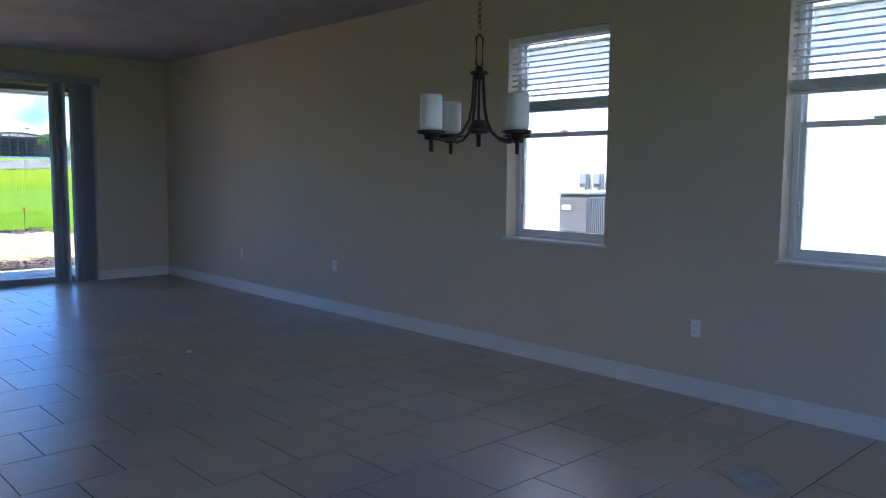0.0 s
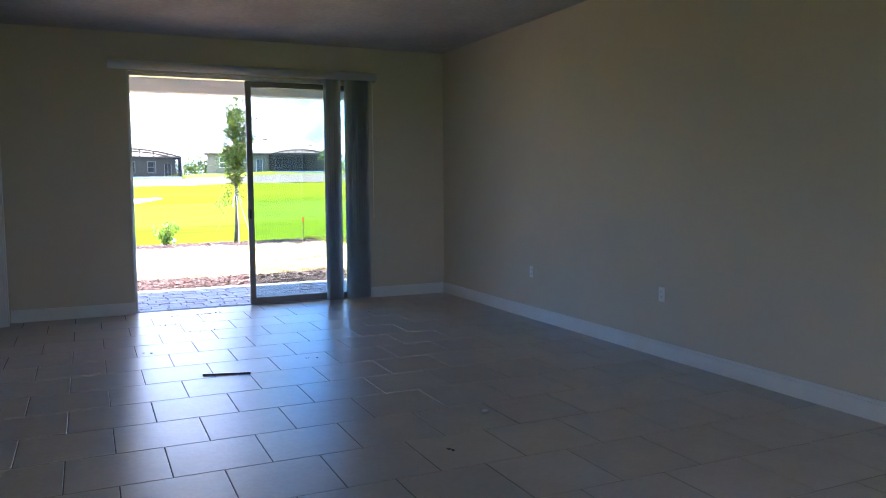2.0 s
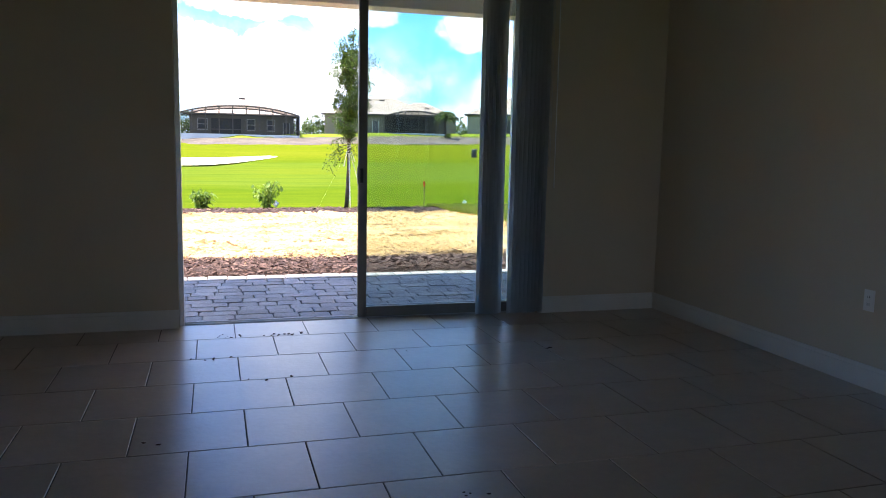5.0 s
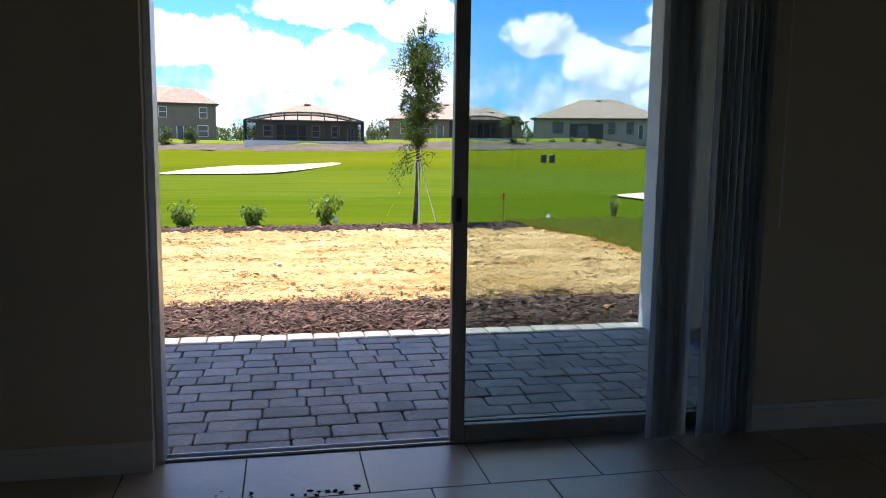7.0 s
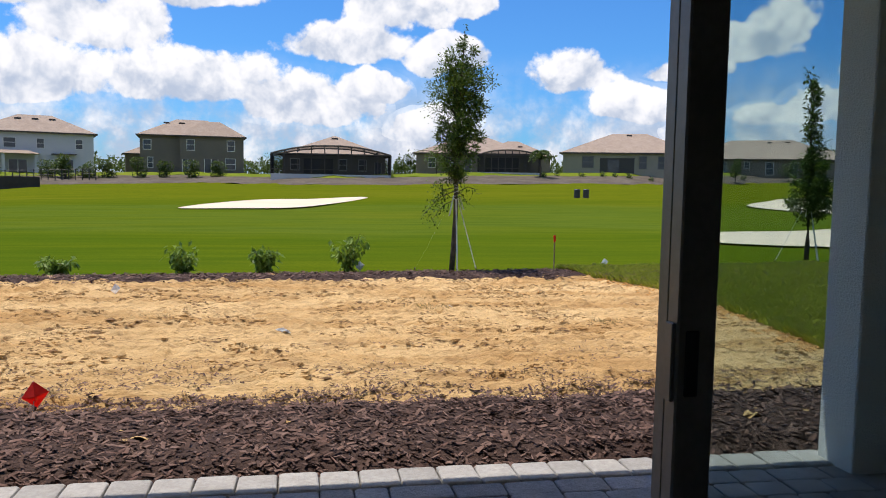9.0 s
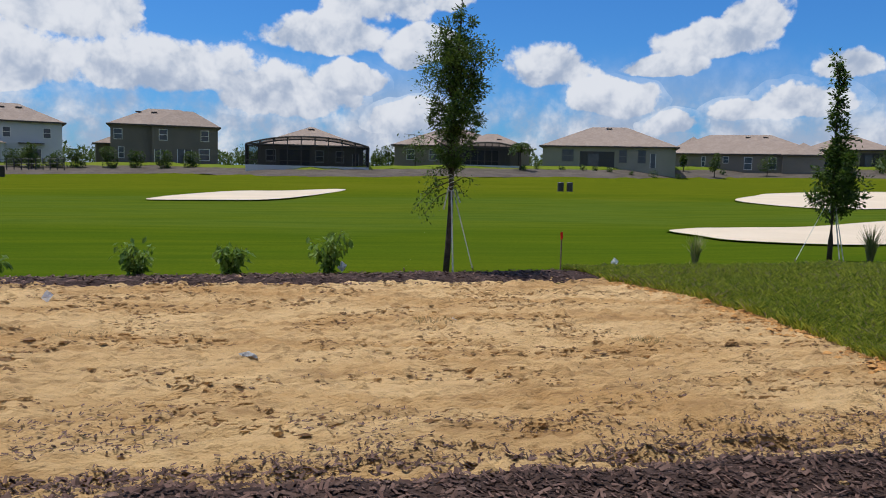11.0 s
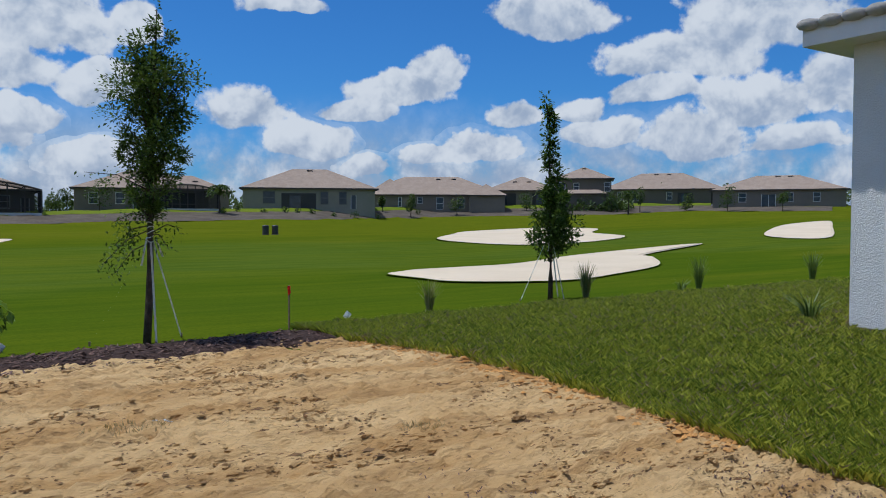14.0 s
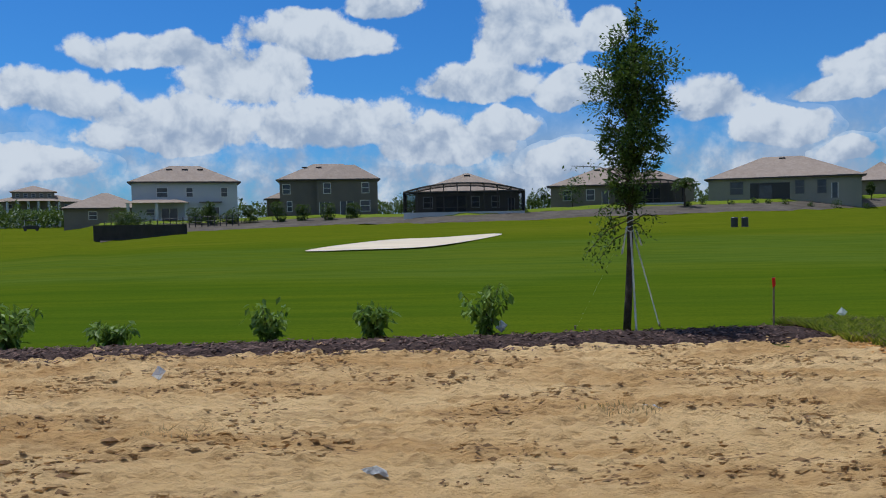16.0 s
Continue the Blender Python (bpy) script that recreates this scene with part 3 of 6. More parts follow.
# sliding glass door: one fixed panel, the moving one slid behind it
sd = thing("door_2", (0, 0, 0), "bronze framed sliding glass door standing open", "sliding door", kind="structure")
YF0, YF1 = NORTH + 0.06, NORTH + 0.18
part("side_frame", box(DOOR_L - 0.001, DOOR_L + 0.03, YF0, YF1, -0.02, DOOR_T, 0.003), ALU, sd, "pale aluminium side frame")
part("side_frame", box(DOOR_R - 0.03, DOOR_R + 0.001, YF0, YF1, -0.02, DOOR_T, 0.003), ALU, sd, "pale aluminium side frame")
part("head_frame", box(DOOR_L + 0.03, DOOR_R - 0.03, YF0, YF1, DOOR_T - 0.04, DOOR_T + 0.001, 0.003), ALU, sd, "pale aluminium head frame")
track = bmesh.new()
box(DOOR_L + 0.03, DOOR_R - 0.03, YF0, YF1, -0.03, -0.005, bm=track)
for y in (YF0 + 0.03, YF0 + 0.085):
    box(DOOR_L + 0.03, DOOR_R - 0.03, y - 0.003, y + 0.003, -0.005, 0.010, bm=track)
part("sill_track", track, ALU, sd, "aluminium sill track")


def door_panel(name, x0, x1, y0, handle):
    """One leaf of the sliding door."""
    y1 = y0 + 0.036
    p = part(name, box(x0, x0 + 0.062, y0, y1, 0.012, DOOR_T - 0.045, 0.003), BRONZE, sd, "dark bronze framed glass panel")
    part("stile", box(x1 - 0.062, x1, y0, y1, 0.012, DOOR_T - 0.045, 0.003), BRONZE, p)
    part("bottom_rail", box(x0 + 0.062, x1 - 0.062, y0, y1, 0.012, 0.085, 0.003), BRONZE, p)
    part("top_rail", box(x0 + 0.062, x1 - 0.062, y0, y1, DOOR_T - 0.105, DOOR_T - 0.045, 0.003), BRONZE, p)
    g = part("pane", box(x0 + 0.062, x1 - 0.062, y0 + 0.015, y0 + 0.021, 0.085, DOOR_T - 0.105), TINTED if handle else GLASS, p, "tinted glass pane")
    g.visible_shadow = False
    if handle:
        part("lock_plate", box(x0 + 0.012, x0 + 0.034, y0 - 0.004, y0 + 0.0005, 0.97, 1.07, 0.002), BLACKM, p, "black lock plate")
        part("pull_handle", box(x0 - 0.006, x0 + 0.0005, y0 + 0.006, y0 + 0.03, 0.96, 1.08, 0.002), BRONZE, p)


door_panel("fixed_panel", 2.165, DOOR_R - 0.031, YF0 + 0.067, False)
door_panel("moving_panel", 2.155, DOOR_R - 0.045, YF0 + 0.012, True)

# vertical blinds pushed to one side
vb = thing("vertical_blind", (0, 0, 0), "grey white vertical vane blind pushed aside at the door", "blind")
part("valance", box(0.77, 3.61, NORTH - 0.115, NORTH - 0.105, 2.515, 2.605, 0.003), VANE, vb, "pale grey valance board")
part("valance_return", box(3.60, 3.61, NORTH - 0.1045, NORTH - 0.0005, 2.515, 2.605, 0.003), VANE, vb)
part("headrail", box(0.80, 3.58, NORTH - 0.085, NORTH - 0.045, 2.545, 2.585, 0.003), ALU, vb)
random.seed(5)


def vane(x, ang, bottom):
    bm = bmesh.new()
    pts = []
    for k in range(5):
        u = (k - 2) / 2
        a = radians(ang)
        px, py = u * 0.0445, 0.007 * (1 - u * u)
        pts.append((x + px * math.cos(a) - py * math.sin(a), NORTH - 0.062 + px * math.sin(a) + py * math.cos(a)))
    for (xa, ya), (xb, yb) in zip(pts, pts[1:]):
        bm.faces.new([bm.verts.new(p) for p in ((xa, ya, bottom), (xb, yb, bottom), (xb, yb, 2.545), (xa, ya, 2.545))])
    bmesh.ops.remove_doubles(bm, verts=bm.verts, dist=1e-5)
    bmesh.ops.solidify(bm, geom=bm.faces[:], thickness=0.0015)
    part("vane", bm, VANE, vb)


for i in range(6):
    vane(3.027 + i * 0.0275, 28 + random.uniform(-5, 5), 0.022 + random.uniform(0, 0.006))
for i in range(9):
    vane(3.268 + i * 0.0295, 30 + i * 2.0 + random.uniform(-6, 6), 0.022 + random.uniform(0, 0.006))
part("wand", tube([(3.56, NORTH - 0.10, 2.54), (3.562, NORTH - 0.102, 0.95)], 0.004, 6), VINYL, vb, "thin plastic wand")
part("chain", tube([(3.54, NORTH - 0.035, 2.54), (3.545, NORTH - 0.03, 1.1), (3.555, NORTH - 0.03, 1.1), (3.55, NORTH - 0.035, 2.54)], 0.002, 5), ALU, vb)


# ---- things in the room ----
def outlet(x, y, z, face):
    o = thing("wall_outlet", (x, y, z), "white plastic duplex wall outlet", "outlet", "wall outlets", 90 if face < 0 else -90)
    part("cover_plate", box(-0.035, 0.035, -0.006, -0.0004, -0.057, 0.057, 0.002), PLATE, o)
    for dz in (-0.02, 0.02):
        s = part("socket", box(-0.017, 0.017, -0.0085, -0.0058, dz - 0.014, dz + 0.014, 0.001), PLATE, o)
        for dx in (-0.007, 0.005):
            part("slot", box(dx, dx + 0.0025, -0.0092, -0.0083, dz - 0.006, dz + 0.006), DARKHOLE, s)


for y, z in ((6.39, 0.49), (8.30, 0.47), (2.39, 0.45)):
    outlet(EAST, y, z, 1)
outlet(WEST, 8.34, 0.46, -1)

v = thing("ceiling_vent", (0.12, 9.98, HIGH), "white louvred metal air vent in the ceiling", "vent")
for a in ((-0.21, 0.21, -0.125, -0.105), (-0.21, 0.21, 0.105, 0.125), (-0.21, -0.19, -0.105, 0.105), (0.19, 0.21, -0.105, 0.105)):
    part("frame", box(*a, -0.012, -0.0005, 0.002), TRIM, v)
for i in range(7):
    bm = box(-0.189, 0.189, -0.014, 0.014, -0.001, 0.001)
    bmesh.ops.rotate(bm, verts=bm.verts, matrix=Matrix.Rotation(radians(40), 3, "X"))
    bmesh.ops.translate(bm, verts=bm.verts, vec=(0, -0.087 + i * 0.029, -0.0115))
    part("slat", bm, TRIM, v)
# no duct is cut; a near-black sheet paints its shade
part("backing", box(-0.189, 0.189, -0.105, 0.105, -0.0012, -0.0006), DARKHOLE, v, "flat dark sheet standing for the shade inside the duct")

# chandelier
DROP = 0.06
ch = thing("chandelier", (2.6875, 2.595, DROP), "dark bronze four-arm chandelier with frosted glass shades, unlit", "chandelier")
part("canopy", lathe([(0.001, HIGH - DROP - 0.001), (0.065, HIGH - DROP - 0.001), (0.062, HIGH - DROP - 0.012), (0.02, HIGH - DROP - 0.03), (0.008, HIGH - DROP - 0.045)], 20), FIXTURE, ch, smooth=True)
for i in range(30):
    z = HIGH - DROP - 0.055 - i * 0.0295
    if z < 2.07:
        break
    pts = []
    for k in range(10):
        a = 2 * math.pi * k / 10
        u, wv = 0.008 * math.cos(a), 0.02 * math.sin(a)
        pts.append((u, 0, z + wv) if i % 2 else (0, u, z + wv))
    part("chain_link", tube(pts, 0.0025, 5, closed=True), FIXTURE, ch, smooth=True)
part("loop", tube([(0.022, 0, 1.90), (0.022, 0, 2.03), (0.0, 0, 2.045), (-0.022, 0, 2.03), (-0.022, 0, 1.90), (0, 0, 1.885)], 0.006, 8, closed=True), FIXTURE, ch, smooth=True)
part("upper_hub", lathe([(0.012, 1.895), (0.02, 1.885), (0.018, 1.872), (0.045, 1.868), (0.047, 1.856), (0.03, 1.85), (0.028, 1.83), (0.02, 1.828)], 20), FIXTURE, ch, smooth=True)
part("lower_hub", lathe([(0.004, 1.505), (0.011, 1.508), (0.012, 1.565), (0.02, 1.566), (0.048, 1.572), (0.056, 1.580), (0.056, 1.600), (0.042, 1.608), (0.036, 1.632), (0.012, 1.636)], 20), FIXTURE, ch, smooth=True)
part("stem", tube([(0, 0, 1.628), (0, 0, 1.832)], 0.007, 8), FIXTURE, ch, smooth=True)
for turn in (170, 265, 76, -2):
    a = radians(turn)
    c, s = math.cos(a), math.sin(a)
    prof = [(0.030, 1.85), (0.034, 1.78), (0.040, 1.70), (0.058, 1.63), (0.095, 1.575), (0.150, 1.542), (0.21, 1.533), (0.262, 1.54)]
    arm = part("arm", tube([(r * c, r * s, z) for r, z in prof], 0.0075, 8), FIXTURE, ch, smooth=True)
    cx, cy = 0.275 * c, 0.275 * s
    part("cup", lathe([(0.003, 1.475), (0.010, 1.478), (0.010, 1.53), (0.032, 1.533), (0.034, 1.555), (0.066, 1.560), (0.066, 1.575), (0.02, 1.577)], 20, (cx, cy)), FIXTURE, arm, smooth=True)
    part("shade", lathe([(0.05, 1.578), (0.053, 1.60), (0.053, 1.735), (0.05, 1.742), (0.047, 1.735), (0.047, 1.59)], 24, (cx, cy)), OPAL, arm, "frosted white glass cylinder shade", smooth=True)
    for j in range(3):
        aj = a + 2.1 * j
        part("thumb_screw", tube([(cx + 0.055 * math.cos(aj), cy + 0.055 * math.sin(aj), 1.568), (cx + 0.074 * math.cos(aj), cy + 0.074 * math.sin(aj), 1.568)], 0.005, 6), FIXTURE, arm)

# small things on the floor
s = thing("metal_strip", (1.387, 7.325, 0.0), "dark metal trim strip lying on the floor tiles", "trim strip", turn=-16)
part("web", box(-0.165, 0.165, -0.02, 0.02, 0.0045, 0.0075, 0.001), RUBBER, s)
part("flange", box(-0.165, 0.165, -0.021, -0.0175, 0.0045, 0.016, 0.001), RUBBER, s)
bm = bmesh.new()
N = 8
grid = [[bm.verts.new(((i / N - 0.5) * 0.30, (j / N - 0.5) * 0.215, 0.0055 + 0.006 * abs(math.sin(2.2 * i / N + 0.8 * j / N)) ** 2 + (0.022 * max(0, i / N - 0.75) if j > 5 else 0))) for j in range(N + 1)] for i in range(N + 1)]
for i in range(N):
    for j in range(N):
        bm.faces.new((grid[i][j], grid[i + 1][j], grid[i + 1][j + 1], grid[i][j + 1]))
bmesh.ops.solidify(bm, geom=bm.faces[:], thickness=0.0012)
pp = link("paper_sheet", bm, PAPER)
pp.matrix_basis = pose(3.427, 1.487, 0, 0, 0, 52.7)
tagged(pp, "creased white sheet of paper lying on the tiles", "paper")
bm = bmesh.new()
bmesh.ops.create_icosphere(bm, subdivisions=2, radius=0.018)
for vv in bm.verts:
    vv.co = Vector((vv.co.x * 1.3, vv.co.y * (0.8 + 0.3 * math.sin(90 * vv.co.x)), vv.co.z * 0.7 + 0.0165))
tagged(link("plaster_crumb", bm, PLATE), "pale crumb of plaster lying on the tiles", "debris").location = (2.6, 5.69, 0)
random.seed(11)
for x, y, n in ((1.30, 10.10, 9), (1.62, 10.06, 10), (1.12, 9.55, 5), (1.46, 9.15, 4), (2.05, 7.55, 4), (2.2, 5.2, 2), (1.75, 4.3, 2), (3.1, 9.4, 2), (2.4, 9.5, 1), (0.9, 8.3, 2)):
    for i in range(n):
        r = random.uniform(0.003, 0.011)
        px, py = x + random.gauss(0, 0.05), y + random.gauss(0, 0.03)
        bm = bmesh.new()
        bmesh.ops.create_icosphere(bm, subdivisions=1, radius=r)
        for vv in bm.verts:
            vv.co = Vector((vv.co.x * random.uniform(0.8, 1.9), vv.co.y * random.uniform(0.6, 1.1), vv.co.z * 0.35 + r * 0.28 + 0.0045))
        o = link("dirt_crumb", bm, MULCH)
        o.matrix_basis = pose(px, py, 0, 0, 0, random.uniform(0, 180))
        tagged(o, "dark crumb of soil on the tiles", "dirt", "dirt crumbs")

# ---- the house outside: lanai, roof, column ----
structure("foundation", box(-4.5, EAST + 0.2, -4.2, NORTH + 0.2, -0.35, -0.201), STUCCO, "concrete foundation under the walls", "foundation")
bm = bmesh.new()
box(5.0, 5.2, NORTH + 0.2, 12.695, -0.2, 2.86, bm=bm)
box(4.70, 4.9995, NORTH + 0.2, NORTH + 0.4, -0.2, 2.86, bm=bm)
structure("lanai_wall", bm, STUCCO, "white stucco side wall of the covered patio", "wall")
col = thing("column", (0, 0, 0), "white stucco corner column of the covered patio", "column", kind="structure")
part("shaft", box(4.25, 5.2, 12.70, 12.965, -0.16, 2.57, 0.008), STUCCO, col)
col = thing("column", (0, 0, 0), "white stucco corner column of the covered patio", "column", kind="structure")
part("shaft", box(-4.4, -3.98, 12.70, 12.965, -0.16, 2.57, 0.008), STUCCO, col)
structure("lanai_beam", box(-4.5, 5.2, 12.70, 12.965, 2.571, 2.86), STUCCO, "white stucco beam over the patio", "beam")
structure("lanai_ceiling", box(-4.5, 5.3, NORTH + 0.2, 13.36, 2.86, 2.90), STUCCO, "white stucco patio ceiling", "ceiling")
bm = bmesh.new()
v = [bm.verts.new(p) for p in ((-5.2, 13.45, 2.90), (5.4, 13.45, 2.90), (5.4, -4.8, 2.90), (-5.2, -4.8, 2.90), (0.1, 8.0, 4.7), (0.1, 1.0, 4.7))]
for f in ((0, 1, 4), (1, 2, 5, 4), (2, 3, 5), (3, 0, 4, 5), (3, 2, 1, 0)):
    bm.faces.new([v[i] for i in f])
structure("roof", bm, ROOF_NEAR, "hipped grey tile roof of the house", "roof")
bm = bmesh.new()
box(-5.2, 5.4, 13.36, 13.45, 2.74, 2.899, bm=bm)
structure("fascia", bm, TRIM, "white painted fascia board", "fascia")

# ---- ground ----
# azimuth from +y, foot of the far bank: distance and elevation, its crest: distance and elevation
RISE = np.array(((-90, 60, -1.9, 190, -0.2), (-30, 60, -1.75, 190, 0.06), (-25.5, 70, -1.23, 190, 0.06), (-24, 88, -1.1, 118, 0.2), (-19, 105, -0.54, 126, 0.33), (-8.8, 108, -0.18, 126, 0.56),
                 (1.6, 90, -0.18, 103, 0.5), (12, 100, 0.08, 116, 0.93), (23.5, 108, 0.25, 125, 1.1), (33, 140, 0.42, 158, 1.27), (44, 140, 0.62, 165, 1.45), (50, 150, 0.9, 178, 1.5), (57, 140, 0.9, 160, 1.35), (90, 140, 0.9, 160, 1.2)))
OX, OY, OZ = 1.8, 12.5, 1.27


def rise(az):
    rf, fe, rb, be = [float(np.interp(az, RISE[:, 0], RISE[:, k])) for k in (1, 2, 3, 4)]
    return rf, OZ + math.tan(radians(fe)) * rf, rb, OZ + math.tan(radians(be)) * rb


def ground_z(x, y):
    """The height of the golf course."""
    dx, dy = x - OX, y - OY
    r, az = math.hypot(dx, dy), math.degrees(math.atan2(dx, dy))
    if abs(az) > 120 or r < 14:
        return -0.15
    rf, zf, rb, zb = rise(max(-90, min(90, az)))
    fade = min(1.0, (120 - abs(az)) / 30)
    if r < rf:
        z = (zf + 0.15) * ((r - 14) / (rf - 14)) ** 1.25
    elif r < rb:
        z = zf + 0.15 + (zb - zf) * (r - rf) / (rb - rf)
    else:
        z = zb + 0.15
    return -0.15 + z * fade


def on_ground(az, r):
    return OX + r * math.sin(radians(az)), OY + r * math.cos(radians(az))


def make_ground():
    rs = [0.01, 4, 7, 8.3, 8.8, 9.5, 11, 12.5, 14] + [14 + 1.6 * 1.045 ** i * i * 0.62 for i in range(1, 52)]
    rs = [r for r in rs if r < 330] + [400, 600, 1000, 2500]
    azs = [-180 + 3 * i for i in range(20)] + [-120 + 1.0 * i for i in range(241)] + [121 + 3 * i for i in range(20)]
    verts, faces = [], []
    for r in rs:
        for az in azs:
            x, y = on_ground(az, r)
            z = ground_z(x, y)
            if r < 8.7:
                z = -0.21
            verts.append((x, y, z + 0.06 * noise.noise((x * 0.09, y * 0.09, 0)) * min(1, max(0, r - 16) / 12)))
    n = len(azs)
    for i in range(len(rs) - 1):
        for j in range(n):
            k = (j + 1) % n
            faces.append((i * n + j, i * n + k, (i + 1) * n + k, (i + 1) * n + j))
    tagged(raw("ground", verts, faces, FAIRWAY, smooth=True), "mown green golf fairway reaching to the far houses", "grass", "", "structure")


make_ground()


def bank_strip(name, a0, a1, k0, k1, material, label, category, lift):
    """A band of the far bank, between fractions of its slope."""
    verts, faces = [], []
    n = int((a1 - a0) * 2)
    m = 6
    for i in range(n + 1):
        az = a0 + (a1 - a0) * i / n
        rf, zf, rb, zb = rise(az)
        for j in range(m + 1):
            k = k0 + (k1 - k0) * j / m
            r = rf + (rb - rf) * (k + 0.05 * noise.noise((az * 0.7, j, 3)))
            x, y = on_ground(az, r)
            verts.append((x, y, ground_z(x, y) + lift * (1 if 0 < j < m else 0.2) + 0.25 * abs(noise.noise((x * 0.3, y * 0.3, 5)))))
    for i in range(n):
        for j in range(m):
            a = i * (m + 1) + j
            faces.append((a, a + m + 1, a + m + 2, a + 1))
    tagged(raw(name, verts, faces, material), label, category, "", "structure")


bank_strip("gravel_bank", -23.8, 60, 0.0, 0.72, BANKM, "grey brown mulch bank below the far houses", "bank", 0.12)
bank_strip("upper_lawn", -23.8, 60, 0.72, 2.2, UPPER, "sunlit yellow green lawn in front of the houses", "lawn", 0.12)

# the sandy yard
LAWN_EDGE = ((13.4, 6.02), (14.68, 6.12), (15.45, 6.18), (16.88, 6.37), (17.71, 6.47), (18.97, 6.5), (20.12, 6.3), (20.6, 6.08), (21.1, 6.0), (24.0, 6.0))


def lawn_edge(y):
    return float(np.interp(y, [a for a, b in LAWN_EDGE], [b for a, b in LAWN_EDGE])) + 0.10 * noise.noise((y * 1.3, 0, 7)) + 0.05 * noise.noise((y * 5, 0, 9))


def sand_z(x, y):
    z = -0.125 + 0.022 * noise.noise((x * 0.9, y * 0.9, 0)) + 0.03 * noise.noise((x * 2.2, y * 4.3, 1)) + 0.026 * noise.noise((x * 5, y * 11, 2)) + 0.016 * noise.noise((x * 12, y * 17, 5)) - 0.02 * abs(noise.noise((x * 3.3, y * 6.0, 6)))
    f = noise.noise((x * 6, y * 9, 4))
    g = noise.noise((x * 15, y * 20, 10))
    z += 0.05 * max(0.0, g - 0.2) - 0.06 * max(0.0, -g - 0.3)
    z += 0.09 * max(0.0, f - 0.25) - 0.08 * max(0.0, -f - 0.28)
    for cx, cy, rr, hh in ((3.15, 17.75, 0.55, 0.035), (2.55, 17.9, 0.35, 0.03), (4.2, 19.6, 0.4, 0.02), (0.1, 17.7, 0.35, 0.03), (4.6, 16.9, 0.35, 0.02)):
        d = ((x - cx) ** 2 + (y - cy) ** 2) / rr ** 2
        if d < 4:
            z += hh * math.exp(-d * 1.4) * (0.8 + 1.3 * noise.noise((x * 13, y * 13, 8)))
    return z


def make_sand():
    xs = np.concatenate([np.linspace(-13, -4.1, 90), np.linspace(-4, 6.7, 470)])
    ysv = np.linspace(13.6, 21.15, 350)
    verts = [(x, y, sand_z(x, y)) for y in ysv for x in xs]
    n = len(xs)
    faces = [(j * n + i, j * n + i + 1, (j + 1) * n + i + 1, (j + 1) * n + i) for j in range(len(ysv) - 1) for i in range(n - 1)]
    tagged(raw("sand_yard", verts, faces, SAND, smooth=True), "bare trampled tan sand yard with footprints and ruts", "sand", "", "structure")


make_sand()


def sheet(name, x0, x1, nx, low, high, ny, z, material, label, category):
    """A sheet between two wavy edges."""
    verts, faces = [], []
    for i in range(nx + 1):
        x = x0 + (x1 - x0) * i / nx
        a, b = low(x), high(x)
        for j in range(ny + 1):
            y = a + (b - a) * j / ny
            verts.append((x, y, z(x, y, j / ny)))
    for i in range(nx):
        for j in range(ny):
            a = i * (ny + 1) + j
            faces.append((a, a + ny + 1, a + ny + 2, a + 1))
    return tagged(raw(name, verts, faces, material, smooth=True), label, category, "", "structure")


def mulch_near_edge(x):
    return 14.42 + 0.14 * noise.noise((x * 0.8, 0, 1)) + 0.10 * noise.noise((x * 3, 0, 2)) + 0.05 * noise.noise((x * 11, 0, 2))


def mulch_far_low(x):
    return 20.59 + 0.048 * x + 0.08 * noise.noise((x * 1.1, 0, 3)) + 0.05 * noise.noise((x * 5, 0, 4))


def mulch_far_high(x):
    return 21.46 + 0.10 * x + 0.07 * noise.noise((x * 1.3, 0, 5)) + 0.03 * noise.noise((x * 7, 0, 5))


def mound(x, y, k):
    e = min(1.0, 6 * k, 6 * (1 - k))
    return -0.165 + 0.075 * e + 0.018 * noise.noise((x * 6, y * 6, 6)) * e


sheet("mulch_bed", -13, 6.4, 300, lambda x: 13.06, mulch_near_edge, 14, mound, MULCH, "brown wood mulch bed beside the patio", "mulch")
sheet("mulch_bed_far", -13, 7.4, 300, mulch_far_low, mulch_far_high, 10, mound, MULCH, "dark brown mulch strip along the fairway", "mulch")


def chips(name, n, place, size, material, label):
    """Loose wood chips, each a bent sliver."""
    verts, faces = [], []
    for i in range(n):
        x, y, z = place()
        L, W = random.uniform(*size), random.uniform(0.2, 0.4)
        W *= L
        a, tilt = random.uniform(0, math.pi), random.uniform(-0.35, 0.35)
        c, s = math.cos(a) * L / 2, math.sin(a) * L / 2
        px, py = -math.sin(a) * W / 2, math.cos(a) * W / 2
        h = L * tilt / 2
        k = len(verts)
        up = 0.004 + abs(h)
        verts += [(x - c - px, y - s - py, z + up - h), (x + c - px * 0.4, y + s - py * 0.4, z + up + h), (x + c * 0.9 + px, y + s * 0.9 + py, z + up + h + W * 0.3), (x - c * 0.9 + px, y - s * 0.9 + py, z + up - h + W * 0.3)]
        faces.append((k, k + 1, k + 2, k + 3))
    return tagged(raw(name, verts, faces, material), label, "mulch", "", "stuff")


random.seed(21)


def near_chip():
    x = random.uniform(-2.5, 5.8)
    y = random.uniform(13.08, 14.5)
    return x, y, mound(x, y, (y - 13.06) / (mulch_near_edge(x) - 13.06)) if y < mulch_near_edge(x) else sand_z(x, y)


def loose_chip():
    while True:
        x = random.uniform(-4, 6.0)
        y = 14.3 + random.expovariate(1.7)
        if y < 16.5 and noise.noise((x * 0.9, y * 2.2, 12)) > -0.25 + 0.25 * (y - 14.3):
            return x, y, sand_z(x, y)


